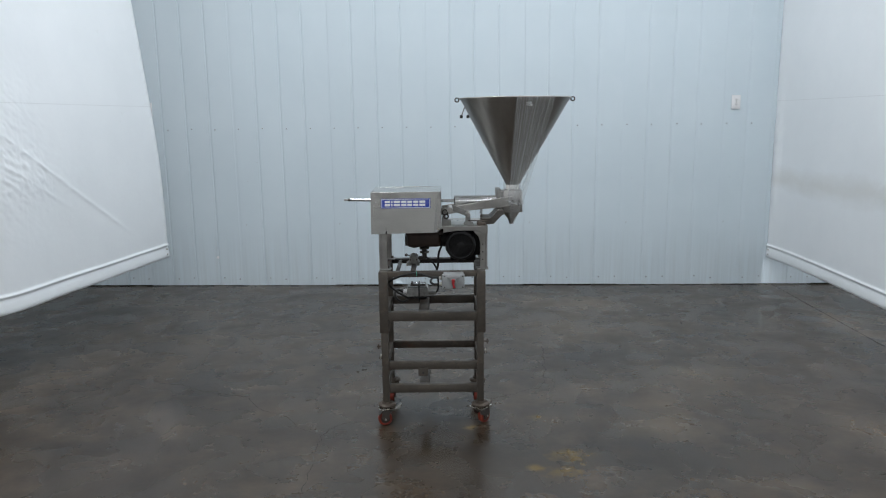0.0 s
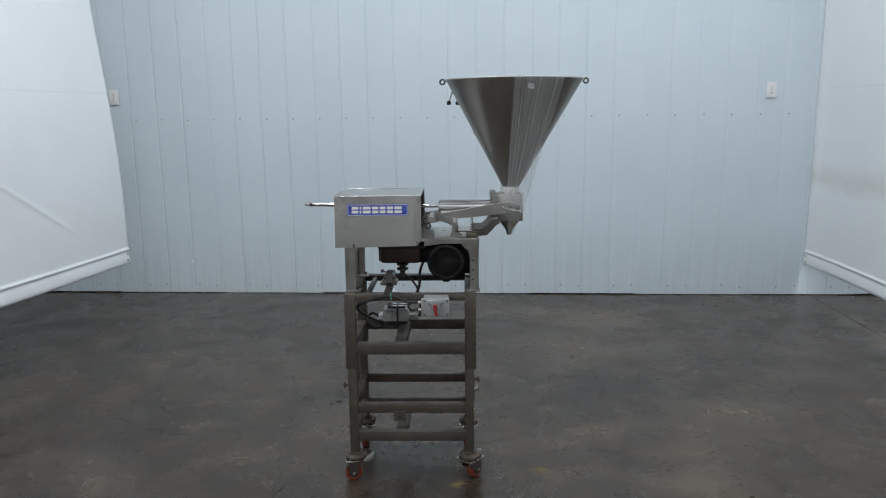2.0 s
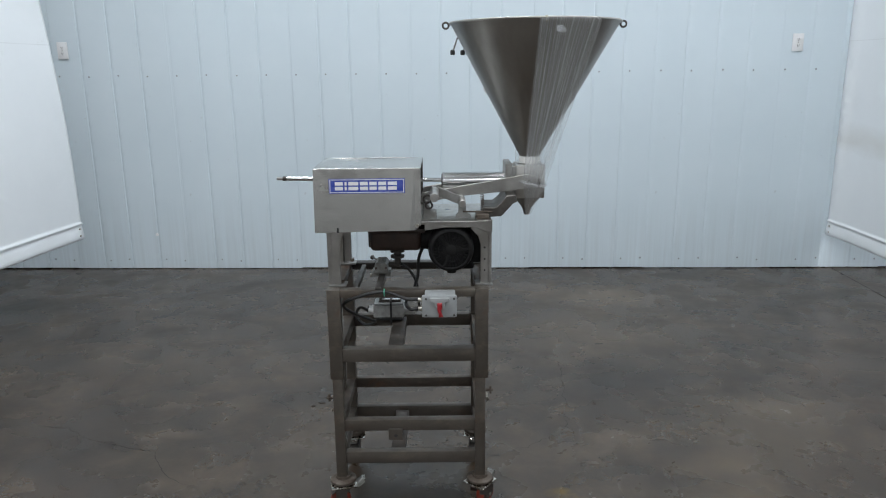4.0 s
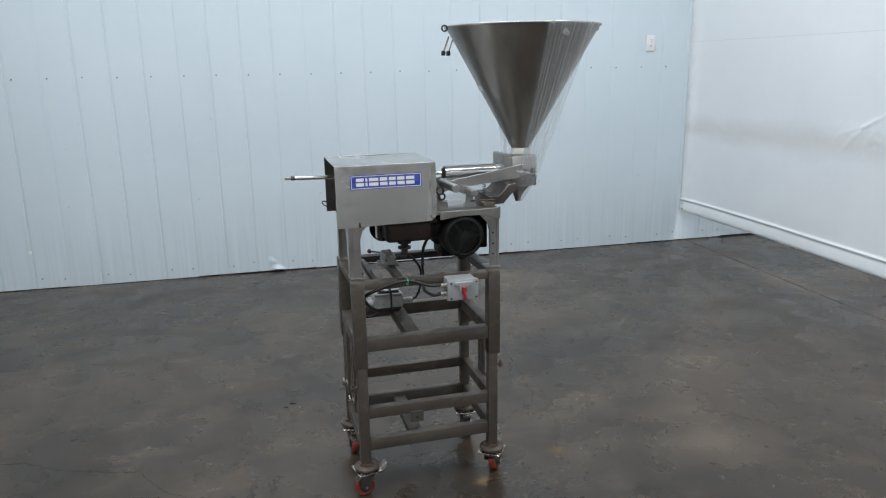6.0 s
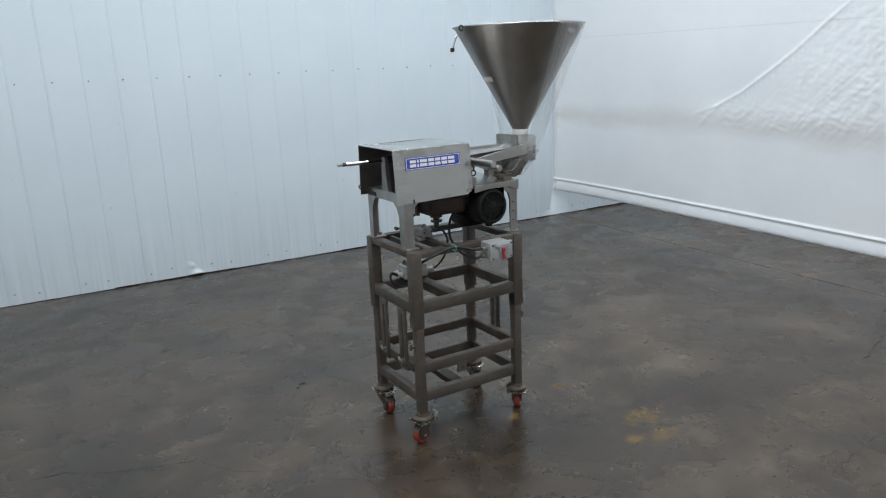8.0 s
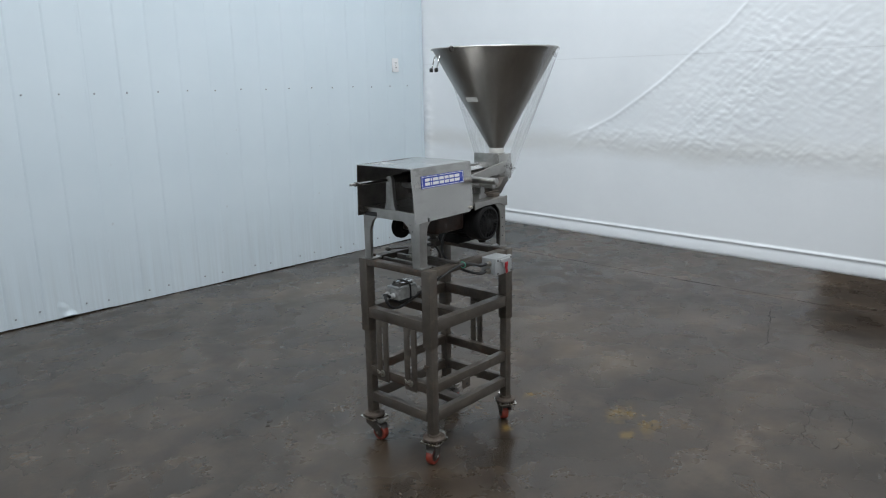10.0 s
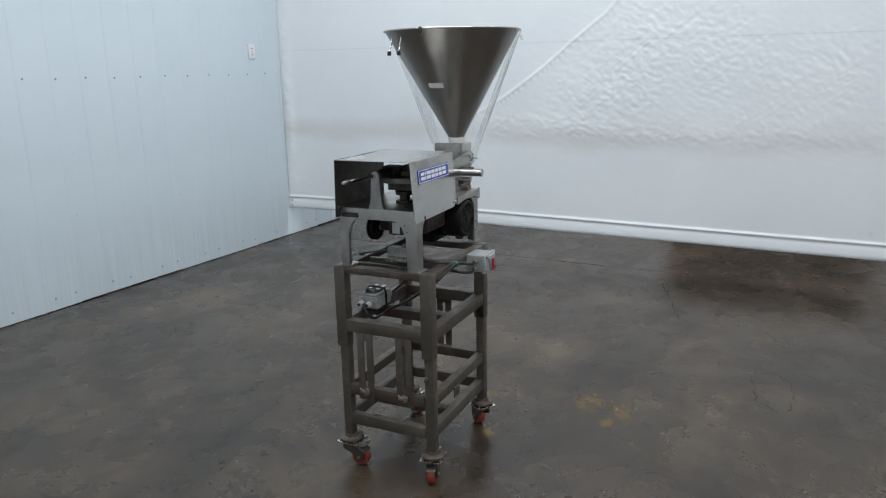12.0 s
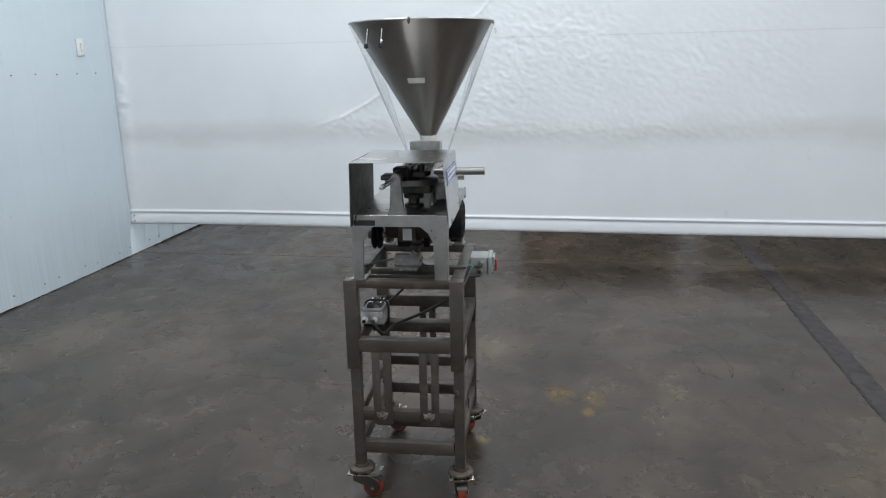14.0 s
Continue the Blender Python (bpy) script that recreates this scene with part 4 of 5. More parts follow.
# sheet cover, open at both ends
b = bmesh.new()
prof = [(0.037, 1.024), (0.0541, 1.2345)] + [(0.0558 - 0.0014 * math.cos(radians(a)), 1.2360 + 0.0015 * math.sin(radians(a))) for a in (0, 30, 55, 75, 90)] + [(0.359 + 0.0015 * math.sin(radians(a)), 1.2360 + 0.0015 * math.cos(radians(a))) for a in (0, 25, 45, 65, 90)] + [(0.366, 1.026)]
us = [-0.038, 0.02, 0.1, 0.2, 0.28, 0.300, 0.319]
rows = []
for u in us:
    row = []
    for k, (v, z) in enumerate(prof):
        zz = z + (0.006 * (u + 0.038) / 0.357 if k == 0 else 0.0)
        if k == 0 and u > 0.31:
            zz = 1.050
        sag = -0.0025 * math.sin(math.pi * (u + 0.038) / 0.357) if 6 <= k <= 7 else 0
        row.append(b.verts.new((u, v + (0.004 if k == 0 and u > 0.29 else 0), zz + sag)))
    rows.append(row)
for a, c in zip(rows, rows[1:]):
    for k in range(len(prof) - 1):
        b.faces.new((a[k], a[k + 1], c[k + 1], c[k]))
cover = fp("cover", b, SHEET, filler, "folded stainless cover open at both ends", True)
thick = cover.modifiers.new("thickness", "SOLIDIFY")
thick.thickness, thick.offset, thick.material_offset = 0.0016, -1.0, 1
# second, darker steel on the inner side of the sheet
cover.data.materials.append(GRIMY_SHADED)


def face_v(z):
    return 0.037 + (z - 1.024) / 0.202 * 0.0165


def on_face(u0, u1, z0, z1, lift, thick):
    b = bmesh.new()
    vs = [b.verts.new((u, face_v(z) - d, z)) for d in (lift, lift + thick) for u, z in ((u0, z0), (u1, z0), (u1, z1), (u0, z1))]
    for f in ((0, 1, 2, 3), (4, 5, 6, 7), (0, 1, 5, 4), (1, 2, 6, 5), (2, 3, 7, 6), (3, 0, 4, 7)):
        b.faces.new([vs[k] for k in f])
    return b


plate = fp("name_plate", on_face(0.014, 0.266, 1.155, 1.204, 0.0005, 0.0015), BLUE, cover, "blue enamel plate with white border", True)
for u0, u1, z0, z1 in ((0.017, 0.263, 1.1995, 1.2015), (0.017, 0.263, 1.1575, 1.1595), (0.017, 0.019, 1.1595, 1.1995), (0.261, 0.263, 1.1595, 1.1995)):
    fp("border", on_face(u0, u1, z0, z1, 0.0021, 0.0004), WHITE, plate, "", True)
u = 0.034
for w in (0.027, 0.007, 0.033, 0.026, 0.024, 0.026, 0.030):
    for z in (1.1660, 1.1820):
        fp("bar", on_face(u, u + w, z, z + 0.0115, 0.0021, 0.0004), WHITE, plate, "", True)
    u += w + 0.0055
fp("slot", on_face(0.036, 0.042, 1.024, 1.040, 0.0004, 0.0012), GAP, cover, "", True)
fp("corner_screw", rod((0.305, 0.042, 1.045), (0.305, 0.034, 1.045), 0.006, None, 12), ZINC, cover)

# drive under the cover
disc = fp("crank_disc", turned([(0, 1.138), (0.090, 1.138), (0.094, 1.141), (0.094, 1.158), (0.090, 1.161), (0.03, 1.161), (0.028, 1.166), (0, 1.166)], pose(0.185, 0.195, 0), 40), CAST)
fp("shaft", turned([(0, 1.058), (0.034, 1.058), (0.034, 1.068), (0.020, 1.072), (0.020, 1.088), (0.034, 1.090), (0.036, 1.104), (0.020, 1.108), (0.020, 1.138), (0, 1.138)], pose(0.165, 0.185, 0), 28), DARK, disc)
under = fp("disc_carrier", box(0.125, 0.245, 0.120, 0.235, 1.110, 1.138, 0.003), DARK, disc)
fp("carrier_bolt", rod((0.125, 0.165, 1.124), (0.119, 0.165, 1.124), 0.008, None, 6), RUSTZ, under)
fp("crank_arm", slab([(0.13, 0.14), (0.17, 0.125), (0.30, 0.20), (0.30, 0.235), (0.27, 0.235), (0.13, 0.18)], 1.166, 1.184, "xy", 0.002), DARK, disc)
fp("crank_pin", rod((0.150, 0.155, 1.16), (0.150, 0.155, 1.206), 0.012, None, 16), DARK, disc)
fp("yoke", box(0.10, 0.16, 0.19, 0.245, 1.160, 1.202, 0.006, None, 3), DARK)
fp("yoke_ear", box(0.16, 0.30, 0.18, 0.20, 1.168, 1.198, 0.003), DARK)
fp("side_block", box(0.055, 0.125, 0.205, 0.278, 1.166, 1.182, 0.003), DARK)
fp("cam_rail", box(0.20, 0.31, 0.065, 0.115, 1.075, 1.135, 0.004), CAST)
fp("cam_bracket", slab([(0.18, 1.058), (0.30, 1.058), (0.28, 1.11), (0.20, 1.105)], 0.118, 0.13, "xz", 0.002), CAST)
fp("lug", rod((0.02, 0.219, 1.181), (0.095, 0.217, 1.18), 0.016, 0.020, 20), DARK)
fp("push_rod", rod((-0.172, 0.223, 1.182), (0.46, 0.213, 1.172), 0.0076, None, 18, None, 0.001), CHROME, filler, "polished steel push rod")
fp("rod_cap", rod((-0.1745, 0.22304, 1.18204), (-0.159, 0.22280, 1.18180), 0.0081, None, 18, None, 0.001), DARK)
fp("rod_tip", box(-0.196, -0.170, 0.2165, 0.2295, 1.1770, 1.1870, 0.002), STEEL)

# cylinder and valve
cyl = fp("cylinder", turned([(0, 0), (0.0235, 0), (0.027, 0.001), (0.031, 0.003), (0.031, 0.222), (0, 0.222)], pose(0.389, 0.212, 1.170, 0, 90, 0), 40), CHROME, filler, "polished steel cylinder")
fp("cylinder_mouth", turned([(0, -0.001), (0.022, -0.001), (0.022, 0.0005), (0, 0.0005)], pose(0.389, 0.212, 1.170, 0, 90, 0), 32), GAP, cyl)
fp("flange", box(0.609, 0.632, 0.150, 0.272, 1.106, 1.237, 0.003), CAST)
fp("flange_gap", box(0.632, 0.647, 0.160, 0.262, 1.118, 1.222, 0.002), CAST)
body = fp("valve_body", box(0.646, 0.746, 0.156, 0.266, 1.113, 1.229, 0.003), STEEL)
for v, z in ((0.17, 1.222), (0.255, 1.222)):
    fp("stud", rod((0.626, v, z - 0.004), (0.662, v, z), 0.006, None, 8), ZINC, body)
fp("cap_nut", rod((0.697, 0.207, 1.229), (0.697, 0.207, 1.233), 0.042, None, 30), STEEL, body)
b = bmesh.new()
top = [b.verts.new((0.692 + 0.048 * math.cos(a), 0.212 + 0.048 * math.sin(a), 1.113)) for a in np.linspace(0, 2 * math.pi, 24, endpoint=False)]
mid = [b.verts.new((0.691 + 0.017 * math.cos(a), 0.213 + 0.017 * math.sin(a), 1.072)) for a in np.linspace(0, 2 * math.pi, 24, endpoint=False)]
tip = [b.verts.new((0.691 + 0.009 * math.cos(a), 0.213 + 0.009 * math.sin(a), 1.046)) for a in np.linspace(0, 2 * math.pi, 24, endpoint=False)]
for a, c in ((top, mid), (mid, tip)):
    for k in range(24):
        b.faces.new((a[k], a[(k + 1) % 24], c[(k + 1) % 24], c[k]))
b.faces.new(top)
b.faces.new(tip)
fp("nozzle", b, STEEL, filler, "tapered outlet nozzle")
# darker steel; the bracket's shadows are put into the colour
fp("valve_bracket", slab([(0.530, 1.058), (0.592, 1.062), (0.632, 1.105), (0.646, 1.112), (0.640, 1.135), (0.609, 1.132), (0.592, 1.108), (0.572, 1.092), (0.53, 1.092)], 0.10, 0.262, "xz", 0.002), GRIMY_SHADED)
lever = [(0.312, 1.106), (0.345, 1.106), (0.43, 1.124), (0.68, 1.148), (0.712, 1.160), (0.718, 1.178), (0.709, 1.195), (0.68, 1.199), (0.405, 1.153), (0.325, 1.140)]
for v, out in ((0.141, -1), (0.268, 1)):
    arm = fp("lever_arm", slab(lever, v, v + 0.012, "xz", 0.0015), STEEL)
    face = v if out < 0 else v + 0.012
    fp("pivot_bolt", rod((0.690, face, 1.173), (0.690, face + out * 0.004, 1.173), 0.008, None, 6), DARK, arm)
    fp("arm_end_bolt", rod((0.728, v + 0.006, 1.150), (0.728, v + 0.006, 1.182), 0.007, None, 10), RUSTZ, arm)
fp("handle", rod((0.364, 0.139, 1.150), (0.364, -0.050, 1.154), 0.0145, None, 24, None, 0.0015), STEEL, filler, "polished round handle")
link = [(0.362, 1.168), (0.372, 1.167), (0.458, 1.129), (0.464, 1.116), (0.457, 1.105), (0.446, 1.104), (0.354, 1.142), (0.350, 1.155)]
fp("link", slab(link, 0.108, 0.118, "xz", 0.0015), CAST)
fp("link_pin", rod((0.457, 0.14, 1.118), (0.457, 0.036, 1.118), 0.0125, None, 20, None, 0.0015), STEEL)
fp("pin_stand", slab([(0.436, 1.056), (0.488, 1.056), (0.486, 1.070), (0.472, 1.078), (0.470, 1.118), (0.446, 1.118), (0.444, 1.078), (0.436, 1.070)], 0.100, 0.107, "xz", 0.001), CAST)
fp("cam_stand", slab([(0.322, 1.056), (0.372, 1.056), (0.370, 1.084), (0.352, 1.088), (0.338, 1.120), (0.326, 1.118)], 0.085, 0.125, "xz", 0.002), CAST)
fp("wing_knob", torus(pose(0.340, 0.078, 1.128, 90), 0.013, 0.0035, 20, 8), DARK)
fp("wing_knob", torus(pose(0.345, 0.070, 1.108, 90), 0.011, 0.0035, 20, 8), DARK)
fp("spring", hose([(0.528 + 0.0065 * math.cos(a), 0.14 + 0.0065 * math.sin(a), 1.062 + 0.072 * a / (20 * math.pi)) for a in np.arange(0, 20 * math.pi, math.pi / 4)], 0.0014, 1, 6, None, False), RUSTZ)
fp("adjuster_rod", rod((0.46, 0.09, 1.082), (0.56, 0.09, 1.080), 0.003, None, 10), RUSTZ)
fp("adjuster_block", box(0.505, 0.548, 0.075, 0.15, 1.056, 1.074, 0.003), RUSTZ)
fp("hook_wire", hose([(0.0, 0.350, 1.040), (-0.03, 0.345, 1.045), (-0.052, 0.342, 1.058), (-0.056, 0.340, 1.068), (-0.048, 0.340, 1.071), (-0.02, 0.346, 1.058)], 0.0022), DARK)

# hopper
HX, HY, RIM = 0.697, 0.207, 0.289
LEAN = Matrix.Translation((HX, HY, 0)) @ Matrix(((1, 0, 0.0265, -0.0265 * 1.24), (0, 1, 0.042, -0.042 * 1.24), (0, 0, 1, 0), (0, 0, 0, 1)))
hopper = fp("hopper", turned([(0.0335, 1.232), (0.0335, 1.254), (RIM - 0.006, 1.698), (RIM - 0.003, 1.701), (RIM - 0.007, 1.702), (0.0315, 1.256), (0.0315, 1.232)], LEAN, 72), HOPPER, filler, "stainless conical hopper with rolled rim")
fp("neck_band", turned([(0.0345, 1.230), (0.0355, 1.232), (0.0355, 1.254), (0.0345, 1.256)], LEAN, 36), PAPER, hopper, "pale band round the neck")
HC = Vector((HX + 0.012, HY + 0.019, 1.702))
fp("rim", torus(Matrix.Translation(HC), RIM - 0.0015, 0.0040, 80, 10), STEEL, hopper)


def rim_at(deg, out=0.0):
    a = radians(deg)
    return HC + Vector(((RIM + out) * math.cos(a), (RIM + out) * math.sin(a), 0))


for deg in (180, 0):
    fp("lifting_ring", torus(Matrix.Translation(rim_at(deg, 0.012)) @ pose(0, 0, -0.006, 90), 0.010, 0.0035, 22, 8), DARK, hopper)
for deg in (270, 55):
    p = rim_at(deg, -0.001)
    fp("rim_clip", box(p.x - 0.004, p.x + 0.004, p.y - 0.004, p.y + 0.004, p.z - 0.013, p.z + 0.006, 0.002), ZINC, hopper)
for deg in (157, 142):
    p, q = rim_at(deg, -0.012), rim_at(deg, -0.004)
    clamp = fp("clamp_rod", rod((p.x, p.y, 1.672), (q.x - 0.012, q.y, 1.618), 0.0035, None, 10), CHROME, hopper)
    fp("clamp_knob", turned([(0, 0), (0.007, 0), (0.0085, 0.004), (0.0085, 0.013), (0.006, 0.018), (0, 0.018)], pose(q.x - 0.014, q.y, 1.602), 14), RUBBER, clamp)


def cone_r(z):
    return 0.0335 + (z - 1.254) / 0.436 * (RIM - 0.0395)


b = bmesh.new()
rows = []
for z in (1.470, 1.477, 1.484, 1.490):
    c = HX + 0.0265 * (z - 1.24), HY + 0.042 * (z - 1.24)
    rows.append([b.verts.new((c[0] + (cone_r(z) + 0.0016) * math.cos(a), c[1] + (cone_r(z) + 0.0016) * math.sin(a), z + 0.003 * (a - math.pi))) for a in np.linspace(math.pi - 0.26, math.pi + 0.15, 9)])
for a, c in zip(rows, rows[1:]):
    for k in range(8):
        b.faces.new((a[k], a[k + 1], c[k + 1], c[k]))
fp("sticker", b, PAPER, hopper, "small white paper sticker")

# ---- stretch film tied over the hopper ----
wrap = thing("stretch_film", BASE, "clear crinkled stretch film tied from hopper rim to arms", "plastic film")


def film_band(a0, a1, low, seed, name="film_band"):
    g = np.random.RandomState(seed)
    s, t = np.linspace(0, 1, 40), np.linspace(0, 1, 30)
    ang = np.radians(a0 + (a1 - a0) * s)
    topp = np.stack([HC.x + (RIM + 0.006) * np.cos(ang), HC.y + (RIM + 0.006) * np.sin(ang), np.full_like(ang, 1.700)], -1)
    lowp = np.array(low[0])[None, :] + (np.array(low[1]) - np.array(low[0]))[None, :] * s[:, None]
    P = topp[None, :, :] * (1 - t[:, None, None]) + lowp[None, :, :] * t[:, None, None]
    fold = 0.0022 * np.sin(s * 23 + 2 * np.sin(s * 9)) + 0.0010 * np.sin(s * 47 + 1)
    mid = P[:, 20:21, :2] - np.array([HC.x, HC.y])
    nrm = mid / np.linalg.norm(mid, axis=-1, keepdims=True)
    P[:, :, :2] += nrm * (fold[None, :, None] * (0.3 + np.sin(np.pi * t))[:, None, None])
    return grid_object(name, P, FILM, wrap, True)


film_band(266, 308, ((0.668, 0.130, 1.186), (0.744, 0.134, 1.158)), 1)
film_band(60, 96, ((0.735, 0.290, 1.160), (0.655, 0.290, 1.180)), 2)
P0, P1 = np.array([[0.668, 0.131, 1.184], [0.744, 0.134, 1.158]]), np.array([[0.684, 0.190, 1.050], [0.703, 0.196, 1.048]])
sv, tv = np.linspace(0, 1, 16)[None, :, None], np.linspace(0, 1, 14)[:, None, None]
low = (P0[0] * (1 - sv) + P0[1] * sv) * (1 - tv) + (P1[0] * (1 - sv) + P1[1] * sv) * tv
low[:, :, 1] -= 0.006 * np.sin(np.pi * tv[:, :, 0]) * (1 + 0.4 * np.sin(sv[:, :, 0] * 40))
grid_object("film_skirt", low, FILM, wrap, True)
b = hose([(0.655, 0.130, 1.178), (0.69, 0.126, 1.168), (0.735, 0.126, 1.160), (0.752, 0.17, 1.160), (0.752, 0.25, 1.160), (0.735, 0.288, 1.160), (0.69, 0.290, 1.168)], 0.0045)
part("film_twist", b, FILM, wrap)
b = bmesh.new()
bmesh.ops.create_icosphere(b, subdivisions=3, radius=0.017)
for v in b.verts:
    v.co *= 0.75 + 0.6 * noise.noise(v.co * 70)
    v.co = (v.co.x * 1.1, v.co.y * 0.35, v.co.z * 0.8)
bmesh.ops.translate(b, vec=(HC.x + 0.045, HC.y - RIM - 0.006, 1.668), verts=b.verts)
part("film_knot", b, FILM, wrap, "crumpled knot of film")

# ---- motor and gearbox under the table ----
motor = thing("gear_motor", BASE @ pose(0.42, 0.06, 0.963), "black electric motor with rusty gearbox hung under the table", "motor")


def mp_(name, bm, material, parent=motor, label="", flat=False):
    bmesh.ops.translate(bm, vec=(-0.42, -0.06, -0.963), verts=bm.verts)
    return part(name, bm, material, parent, label, flat)


MC = (0.418, 0.959)
AY = lambda v: pose(MC[0], v, MC[1], 90)
mp_("motor_body", turned([(0, 0), (0.066, 0), (0.070, -0.006), (0.070, -0.20), (0, -0.20)], AY(0.10), 40), BLACK)
for k in range(22):
    a = 2 * math.pi * k / 22
    c, s = math.cos(a), math.sin(a)
    b = box(0.066, 0.077, -0.0015, 0.0015, 0, 0.15, 0)
    bmesh.ops.transform(b, matrix=AY(0.275) @ pose(0, 0, 0, 0, 0, math.degrees(a)), verts=b.verts)
    mp_("cooling_fin", b, BLACK, flat=True)
fan = mp_("fan_cover", turned([(0.060, 0.028), (0.065, 0.030), (0.073, 0.026), (0.077, 0.016), (0.078, 0.0), (0.078, -0.045), (0.074, -0.047), (0.073, 0.0), (0.060, 0.022)], AY(0.066), 48), BLACK, motor, "round black fan cover with radial slots")
mp_("fan_back", turned([(0, 0.008), (0.062, 0.008), (0.062, 0.004), (0, 0.004)], AY(0.066), 32), GAP, fan)
mp_("fan_boss", turned([(0, 0.031), (0.014, 0.031), (0.019, 0.029), (0.019, 0.020), (0, 0.020)], AY(0.066), 24), BLACK, fan)
for k in range(30):
    b = box(0.016, 0.063, -0.0021 if k % 10 else -0.0045, 0.0021 if k % 10 else 0.0045, 0.022, 0.0275 if k % 10 else 0.030, 0)
    bmesh.ops.transform(b, matrix=AY(0.066) @ pose(0, 0, 0, 0, 0, k * 12 + 6), verts=b.verts)
    mp_("grille_bar", b, BLACK, fan, flat=True)
mp_("grille_ring", torus(AY(0.0395), 0.041, 0.002, 36, 6), BLACK, fan)
mp_("drain_boss", rod((0.42, 0.075, 0.888), (0.42, 0.075, 0.872), 0.020, 0.015, 16), BLACK)
mp_("end_bell", box(0.340, 0.508, 0.17, 0.29, 0.905, 1.040, 0.012, None, 3), BLACK)
mp_("motor_foot", box(0.366, 0.500, 0.165, 0.290, 0.858, 0.915, 0.006), BLACK)
mp_("end_shield", box(0.486, 0.528, 0.105, 0.118, 0.898, 1.036, 0.004), BLACK)
mp_("terminal_box", box(0.475, 0.525, 0.12, 0.22, 0.905, 1.03, 0.006), BLACK)
mp_("coupling", rod((0.30, 0.16, 0.985), (0.37, 0.16, 0.982), 0.045, 0.050, 28), BLACK)
gear = mp_("gearbox", box(0.140, 0.315, 0.085, 0.290, 0.945, 1.042, 0.016, None, 3), GEAR, motor, "rusty brown gearbox")
mp_("gear_flange", box(0.134, 0.33, 0.080, 0.262, 1.010, 1.024, 0.003), GEAR, gear)
mp_("gear_sump", turned([(0, 0.943), (0.05, 0.943), (0.066, 0.950), (0.07, 0.962), (0, 0.962)], pose(0.235, 0.18, 0), 32), GEAR, gear)
for du, dv in ((-0.07, -0.075), (0.07, -0.075), (-0.07, 0.075), (0.07, 0.075), (0.0, -0.08)):
    mp_("gear_bolt", rod((0.235 + du, 0.18 + dv, 0.960), (0.235 + du, 0.18 + dv, 0.948), 0.008, None, 6), DARK, gear)
mp_("gear_plate", box(0.126, 0.142, 0.178, 0.238, 0.938, 0.992, 0.002), DARK, gear)
mp_("data_plate", box(0.1235, 0.126, 0.190, 0.222, 0.944, 0.986, 0.001), WHITE, gear, "white data plate")
mp_("drive_shaft", turned([(0, 0.882), (0.012, 0.882), (0.012, 0.904), (0.025, 0.906), (0.025, 0.914), (0.014, 0.916), (0.014, 0.925), (0.026, 0.927), (0.026, 0.936), (0.016, 0.938), (0.016, 0.948), (0, 0.948)], pose(0.227, 0.19, -0.008), 20), DARK)
pul = mp_("pulley", turned([(0, -0.02), (0.020, -0.02), (0.022, -0.013), (0.048, -0.013), (0.051, -0.008), (0.040, 0.0), (0.051, 0.008), (0.048, 0.013), (0.022, 0.013), (0.02, 0.02), (0, 0.02)], pose(0.170, 0.322, 0.953, 90), 36), BLACK, motor, "dark grooved pulley")
mp_("pulley_shaft", rod((0.170, 0.25, 0.953), (0.170, 0.352, 0.953), 0.011, None, 16), CAST, pul)
mp_("pulley_nut", rod((0.170, 0.342, 0.953), (0.170, 0.354, 0.953), 0.015, None, 6), RUSTZ, pul)

# ---- foot valve on its rails ----
valve = thing("limit_valve", BASE @ pose(0.15, 0.21, 0.832), "grey cast valve box clamped on two steel rails", "valve")


def vp(name, bm, material, parent=valve, label=""):
    bmesh.ops.translate(bm, vec=(-0.15, -0.21, -0.832), verts=bm.verts)
    return part(name, bm, material, parent, label)


for u in (0.080, 0.165):
    vp("support_rail", box(u, u + 0.016, 0.042, 0.352, 0.806, 0.829, 0.002), GRIMY_SHADED)
vp("mount_bar", box(0.160, 0.183, 0.006, 0.262, 0.832, 0.841, 0.002), GRIMY_SHADED)
vb = vp("valve_body", slab([(0.144, 0.842), (0.192, 0.842), (0.195, 0.850), (0.190, 0.858), (0.191, 0.872), (0.184, 0.882), (0.152, 0.882), (0.145, 0.872), (0.146, 0.858), (0.141, 0.850)], 0.166, 0.260, "xz", 0.003), VALVE)
vp("valve_dome", turned([(0, 0), (0.014, 0), (0.014, 0.005), (0.009, 0.008), (0.008, 0.012), (0.005, 0.014), (0, 0.014)], pose(0.168, 0.196, 0.8815), 18), VALVE, vb)
for du in (0.151, 0.186):
    vp("cover_screw", rod((du, 0.167, 0.865), (du, 0.162, 0.865), 0.0045, None, 6), RUSTZ, vb)
vp("base_clamp", box(0.132, 0.200, 0.176, 0.262, 0.8295, 0.842, 0.002), VALVE, vb)
for dv in (0.180, 0.234):
    vp("clamp_bolt", rod((0.133, dv, 0.8355), (0.128, dv, 0.8355), 0.006, None, 6), ZINC, vb)
vp("lever", rod((0.15, 0.262, 0.870), (0.122, 0.352, 0.856), 0.0035, None, 12), DARK, vb)
vp("lever_knob", turned([(0, -0.012), (0.007, -0.010), (0.009, 0), (0.007, 0.010), (0, 0.012)], pose(0.120, 0.359, 0.855, 90), 16), DARK, vb)
vp("side_cylinder", rod((0.195, 0.21, 0.866), (0.235, 0.20, 0.870), 0.009, 0.011, 18), GRIMY_SHADED, vb)

# ---- switch box on the front rail ----
switch = thing("safety_switch", BASE @ pose(0.378, -0.016, 0.753), "grey metal switch box with red handle on the stand rail", "switch box")


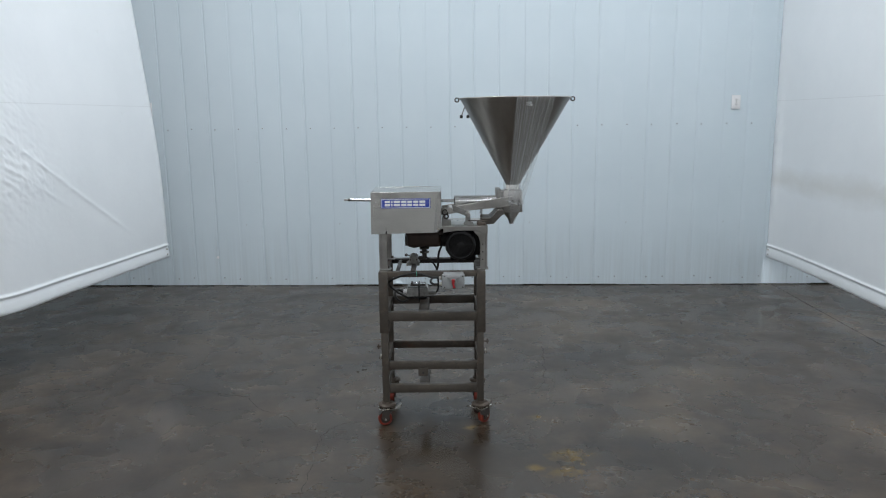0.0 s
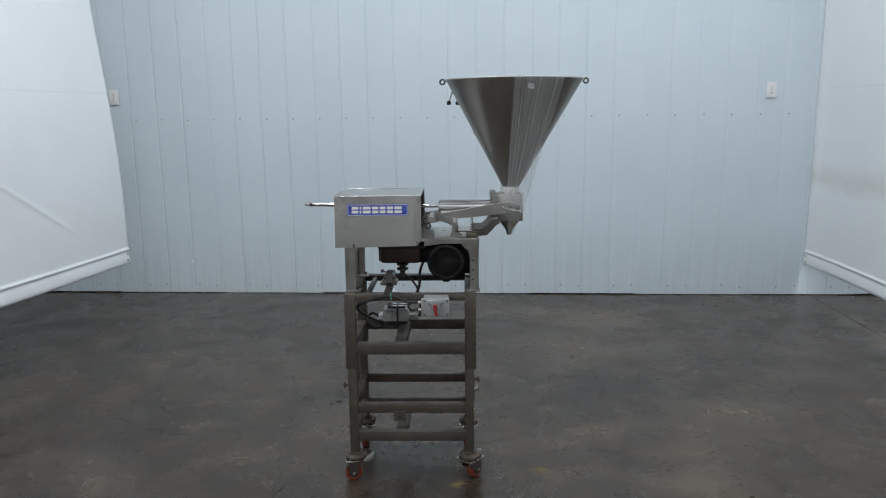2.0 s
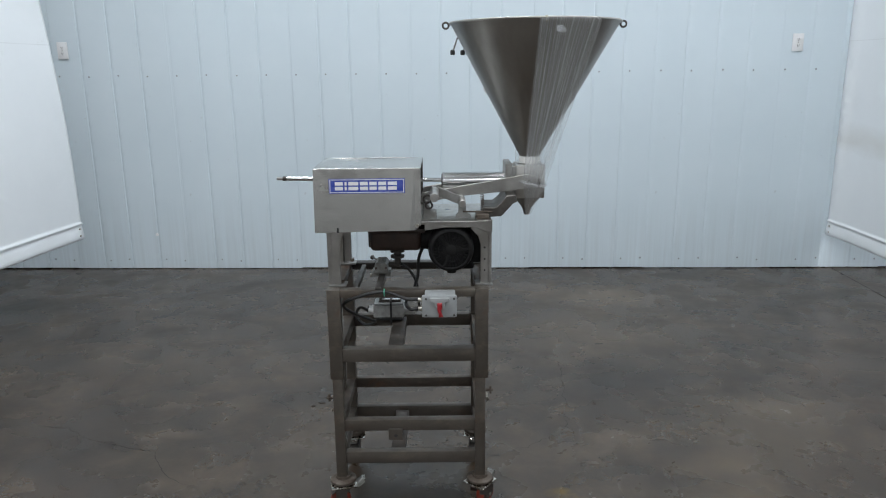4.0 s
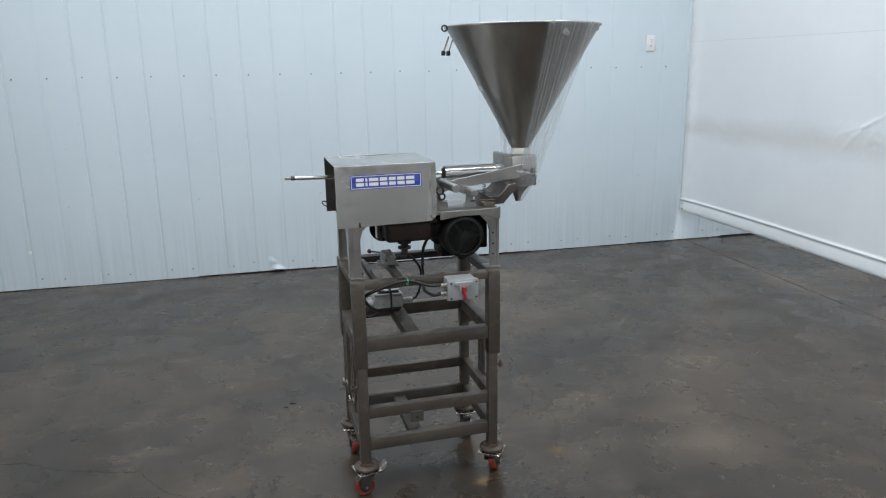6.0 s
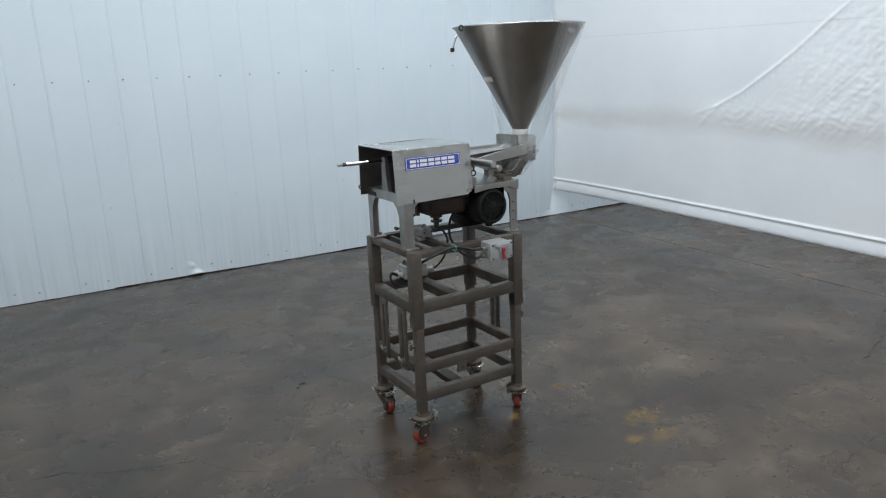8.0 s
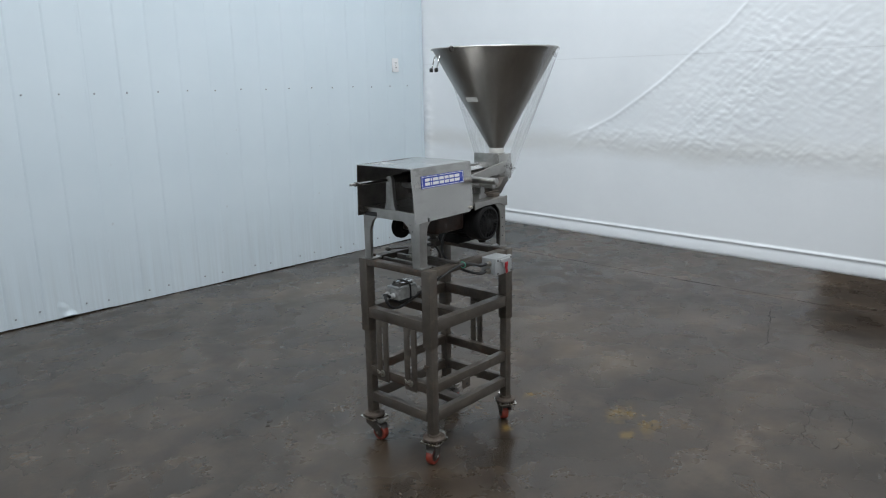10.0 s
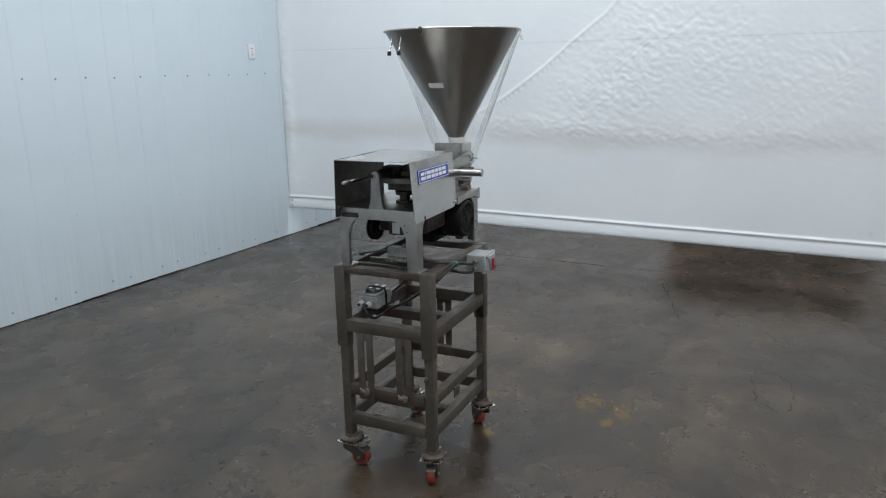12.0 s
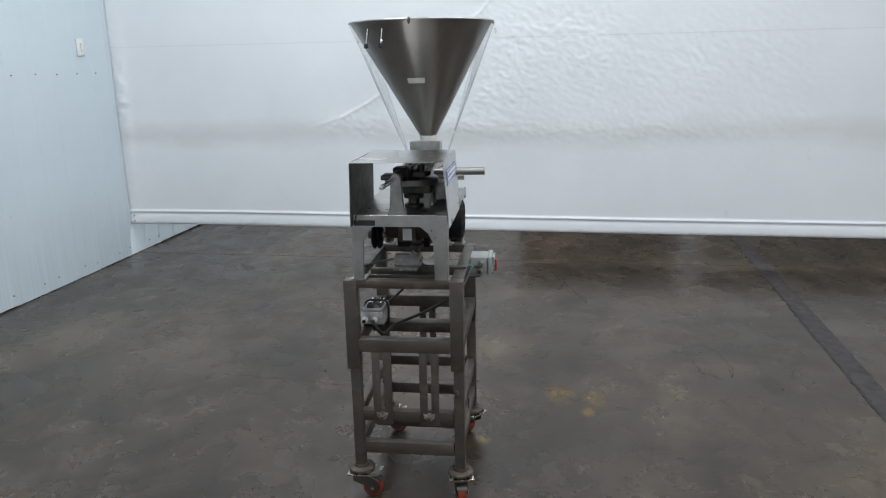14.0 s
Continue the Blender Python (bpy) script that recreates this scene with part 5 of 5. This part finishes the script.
def sp(name, bm, material, parent=switch, label="", flat=False):
    bmesh.ops.translate(bm, vec=(-0.378, 0.005, -0.752), verts=bm.verts)
    return part(name, bm, material, parent, label, flat)


sp("back_box", box(0.328, 0.430, -0.050, 0.020, 0.764, 0.830, 0.004), BOXGREY)
lid = sp("lid", box(0.320, 0.434, -0.066, -0.050, 0.759, 0.834, 0.004), BOXGREY)
sp("handle_boss", slab([(0.346, 0.828), (0.410, 0.828), (0.412, 0.818), (0.396, 0.812), (0.392, 0.790), (0.364, 0.790), (0.360, 0.812), (0.344, 0.818)], -0.0745, -0.066, "xz", 0.002), BOXGREY, lid)
sp("handle", slab([(0.369, 0.812), (0.386, 0.813), (0.386, 0.798), (0.382, 0.787), (0.386, 0.775), (0.389, 0.766), (0.374, 0.764), (0.375, 0.775), (0.370, 0.790)], -0.0825, -0.0735, "xz", 0.003), RED, lid, "red plastic handle")
for u in (0.333, 0.425):
    for z in (0.768, 0.824):
        sp("lid_screw", rod((u, -0.066, z), (u, -0.0695, z), 0.0035, None, 8), DARK, lid)
sp("cable_gland", turned([(0, 0), (0.009, 0), (0.009, 0.012), (0.012, 0.013), (0.012, 0.024), (0, 0.024)], pose(0.306, -0.026, 0.808, 0, 90, 0), 10), ZINC)
sp("cable_gland", turned([(0, 0), (0.009, 0), (0.009, 0.012), (0.012, 0.013), (0.012, 0.024), (0, 0.024)], pose(0.306, -0.022, 0.776, 0, 90, 0), 10), ZINC)

# ---- control box on the cross bar ----
ctrl = thing("control_box", BASE @ pose(0.19, 0.33, 0.616), "small light grey control box strapped on the rear rail", "control box")


def kp(name, bm, material, parent=ctrl, label=""):
    bmesh.ops.translate(bm, vec=(-0.19, -0.33, -0.616), verts=bm.verts)
    return part(name, bm, material, parent, label)


kb = kp("body", box(0.122, 0.240, 0.303, 0.384, 0.629, 0.676, 0.004, None, 3), CTRLGREY)
kp("base_pad", box(0.132, 0.232, 0.307, 0.380, 0.6165, 0.629, 0.002), RUBBER, kb)
for v in (0.324, 0.358):
    kp("lid_bolt", rod((0.150, v, 0.685), (0.150, v, 0.704), 0.0055, None, 8), DARK, kb)
    kp("lid_strip", box(0.165, 0.228, v - 0.008, v + 0.008, 0.6955, 0.6995, 0.001), CHROME, kb)
kp("lid", box(0.125, 0.237, 0.306, 0.381, 0.676, 0.686, 0.003), BOXGREY, kb)
kp("lid_step", slab([(0.14, 0.686), (0.228, 0.686), (0.222, 0.696), (0.148, 0.696)], 0.318, 0.368, "xz", 0.001), DARK, kb)
for v in (0.336, 0.370):
    g = kp("gland", turned([(0, 0), (0.0115, 0), (0.0115, 0.010), (0.009, 0.012), (0.009, 0.022), (0, 0.022)], pose(0.122, v, 0.648, 0, -90, 0), 12), WHITE, kb)
    kp("gland_cap", rod((0.101, v, 0.648), (0.096, v, 0.648), 0.0065, None, 12), RUBBER, g)
kp("end_connector", rod((0.240, 0.335, 0.645), (0.283, 0.335, 0.645), 0.013, None, 14), CTRLGREY, kb)
kp("strap", hose([(0.19, 0.299, 0.606), (0.19, 0.2975, 0.64), (0.19, 0.299, 0.680), (0.19, 0.312, 0.699), (0.19, 0.37, 0.699), (0.19, 0.386, 0.675), (0.19, 0.387, 0.61)], 0.004), RUBBER, kb, "black cable strap")


# ---- cables ----
def cable(pts, r, label="black rubber cable hanging in the stand"):
    b = hose(pts, r)
    bmesh.ops.translate(b, vec=(-0.2, -0.2, -0.6), verts=b.verts)
    ob = part("power_cable", b, RUBBER)
    ob.matrix_basis = BASE @ pose(0.2, 0.2, 0.6)
    return tagged(ob, label, "cable", "cables")


cable([(0.308, -0.037, 0.812), (0.27, -0.037, 0.812), (0.20, -0.014, 0.830), (0.14, -0.006, 0.822), (0.065, 0.012, 0.792), (0.045, 0.06, 0.755), (0.075, 0.14, 0.700), (0.118, 0.225, 0.650), (0.131, 0.262, 0.628), (0.114, 0.285, 0.610), (0.086, 0.295, 0.607), (0.062, 0.305, 0.624), (0.056, 0.318, 0.650), (0.072, 0.332, 0.662), (0.098, 0.336, 0.648)], 0.0058)
cable([(0.308, -0.033, 0.780), (0.28, -0.03, 0.774), (0.262, 0.03, 0.778), (0.282, 0.13, 0.790), (0.298, 0.20, 0.825), (0.303, 0.20, 0.890), (0.325, 0.175, 0.950)], 0.0058)
cable([(0.235, 0.20, 0.873), (0.265, 0.20, 0.850), (0.292, 0.21, 0.800), (0.298, 0.25, 0.725), (0.295, 0.31, 0.665), (0.280, 0.335, 0.645)], 0.0048)
tie = part("cable_tie", torus(pose(0, 0, 0, 0, 90, 0), 0.0125, 0.0022, 18, 6), GREEN)
tie.matrix_basis = BASE @ pose(0.192, -0.006, 0.826)
tagged(tie, "green twist tie round a cable on the rail", "cable tie")
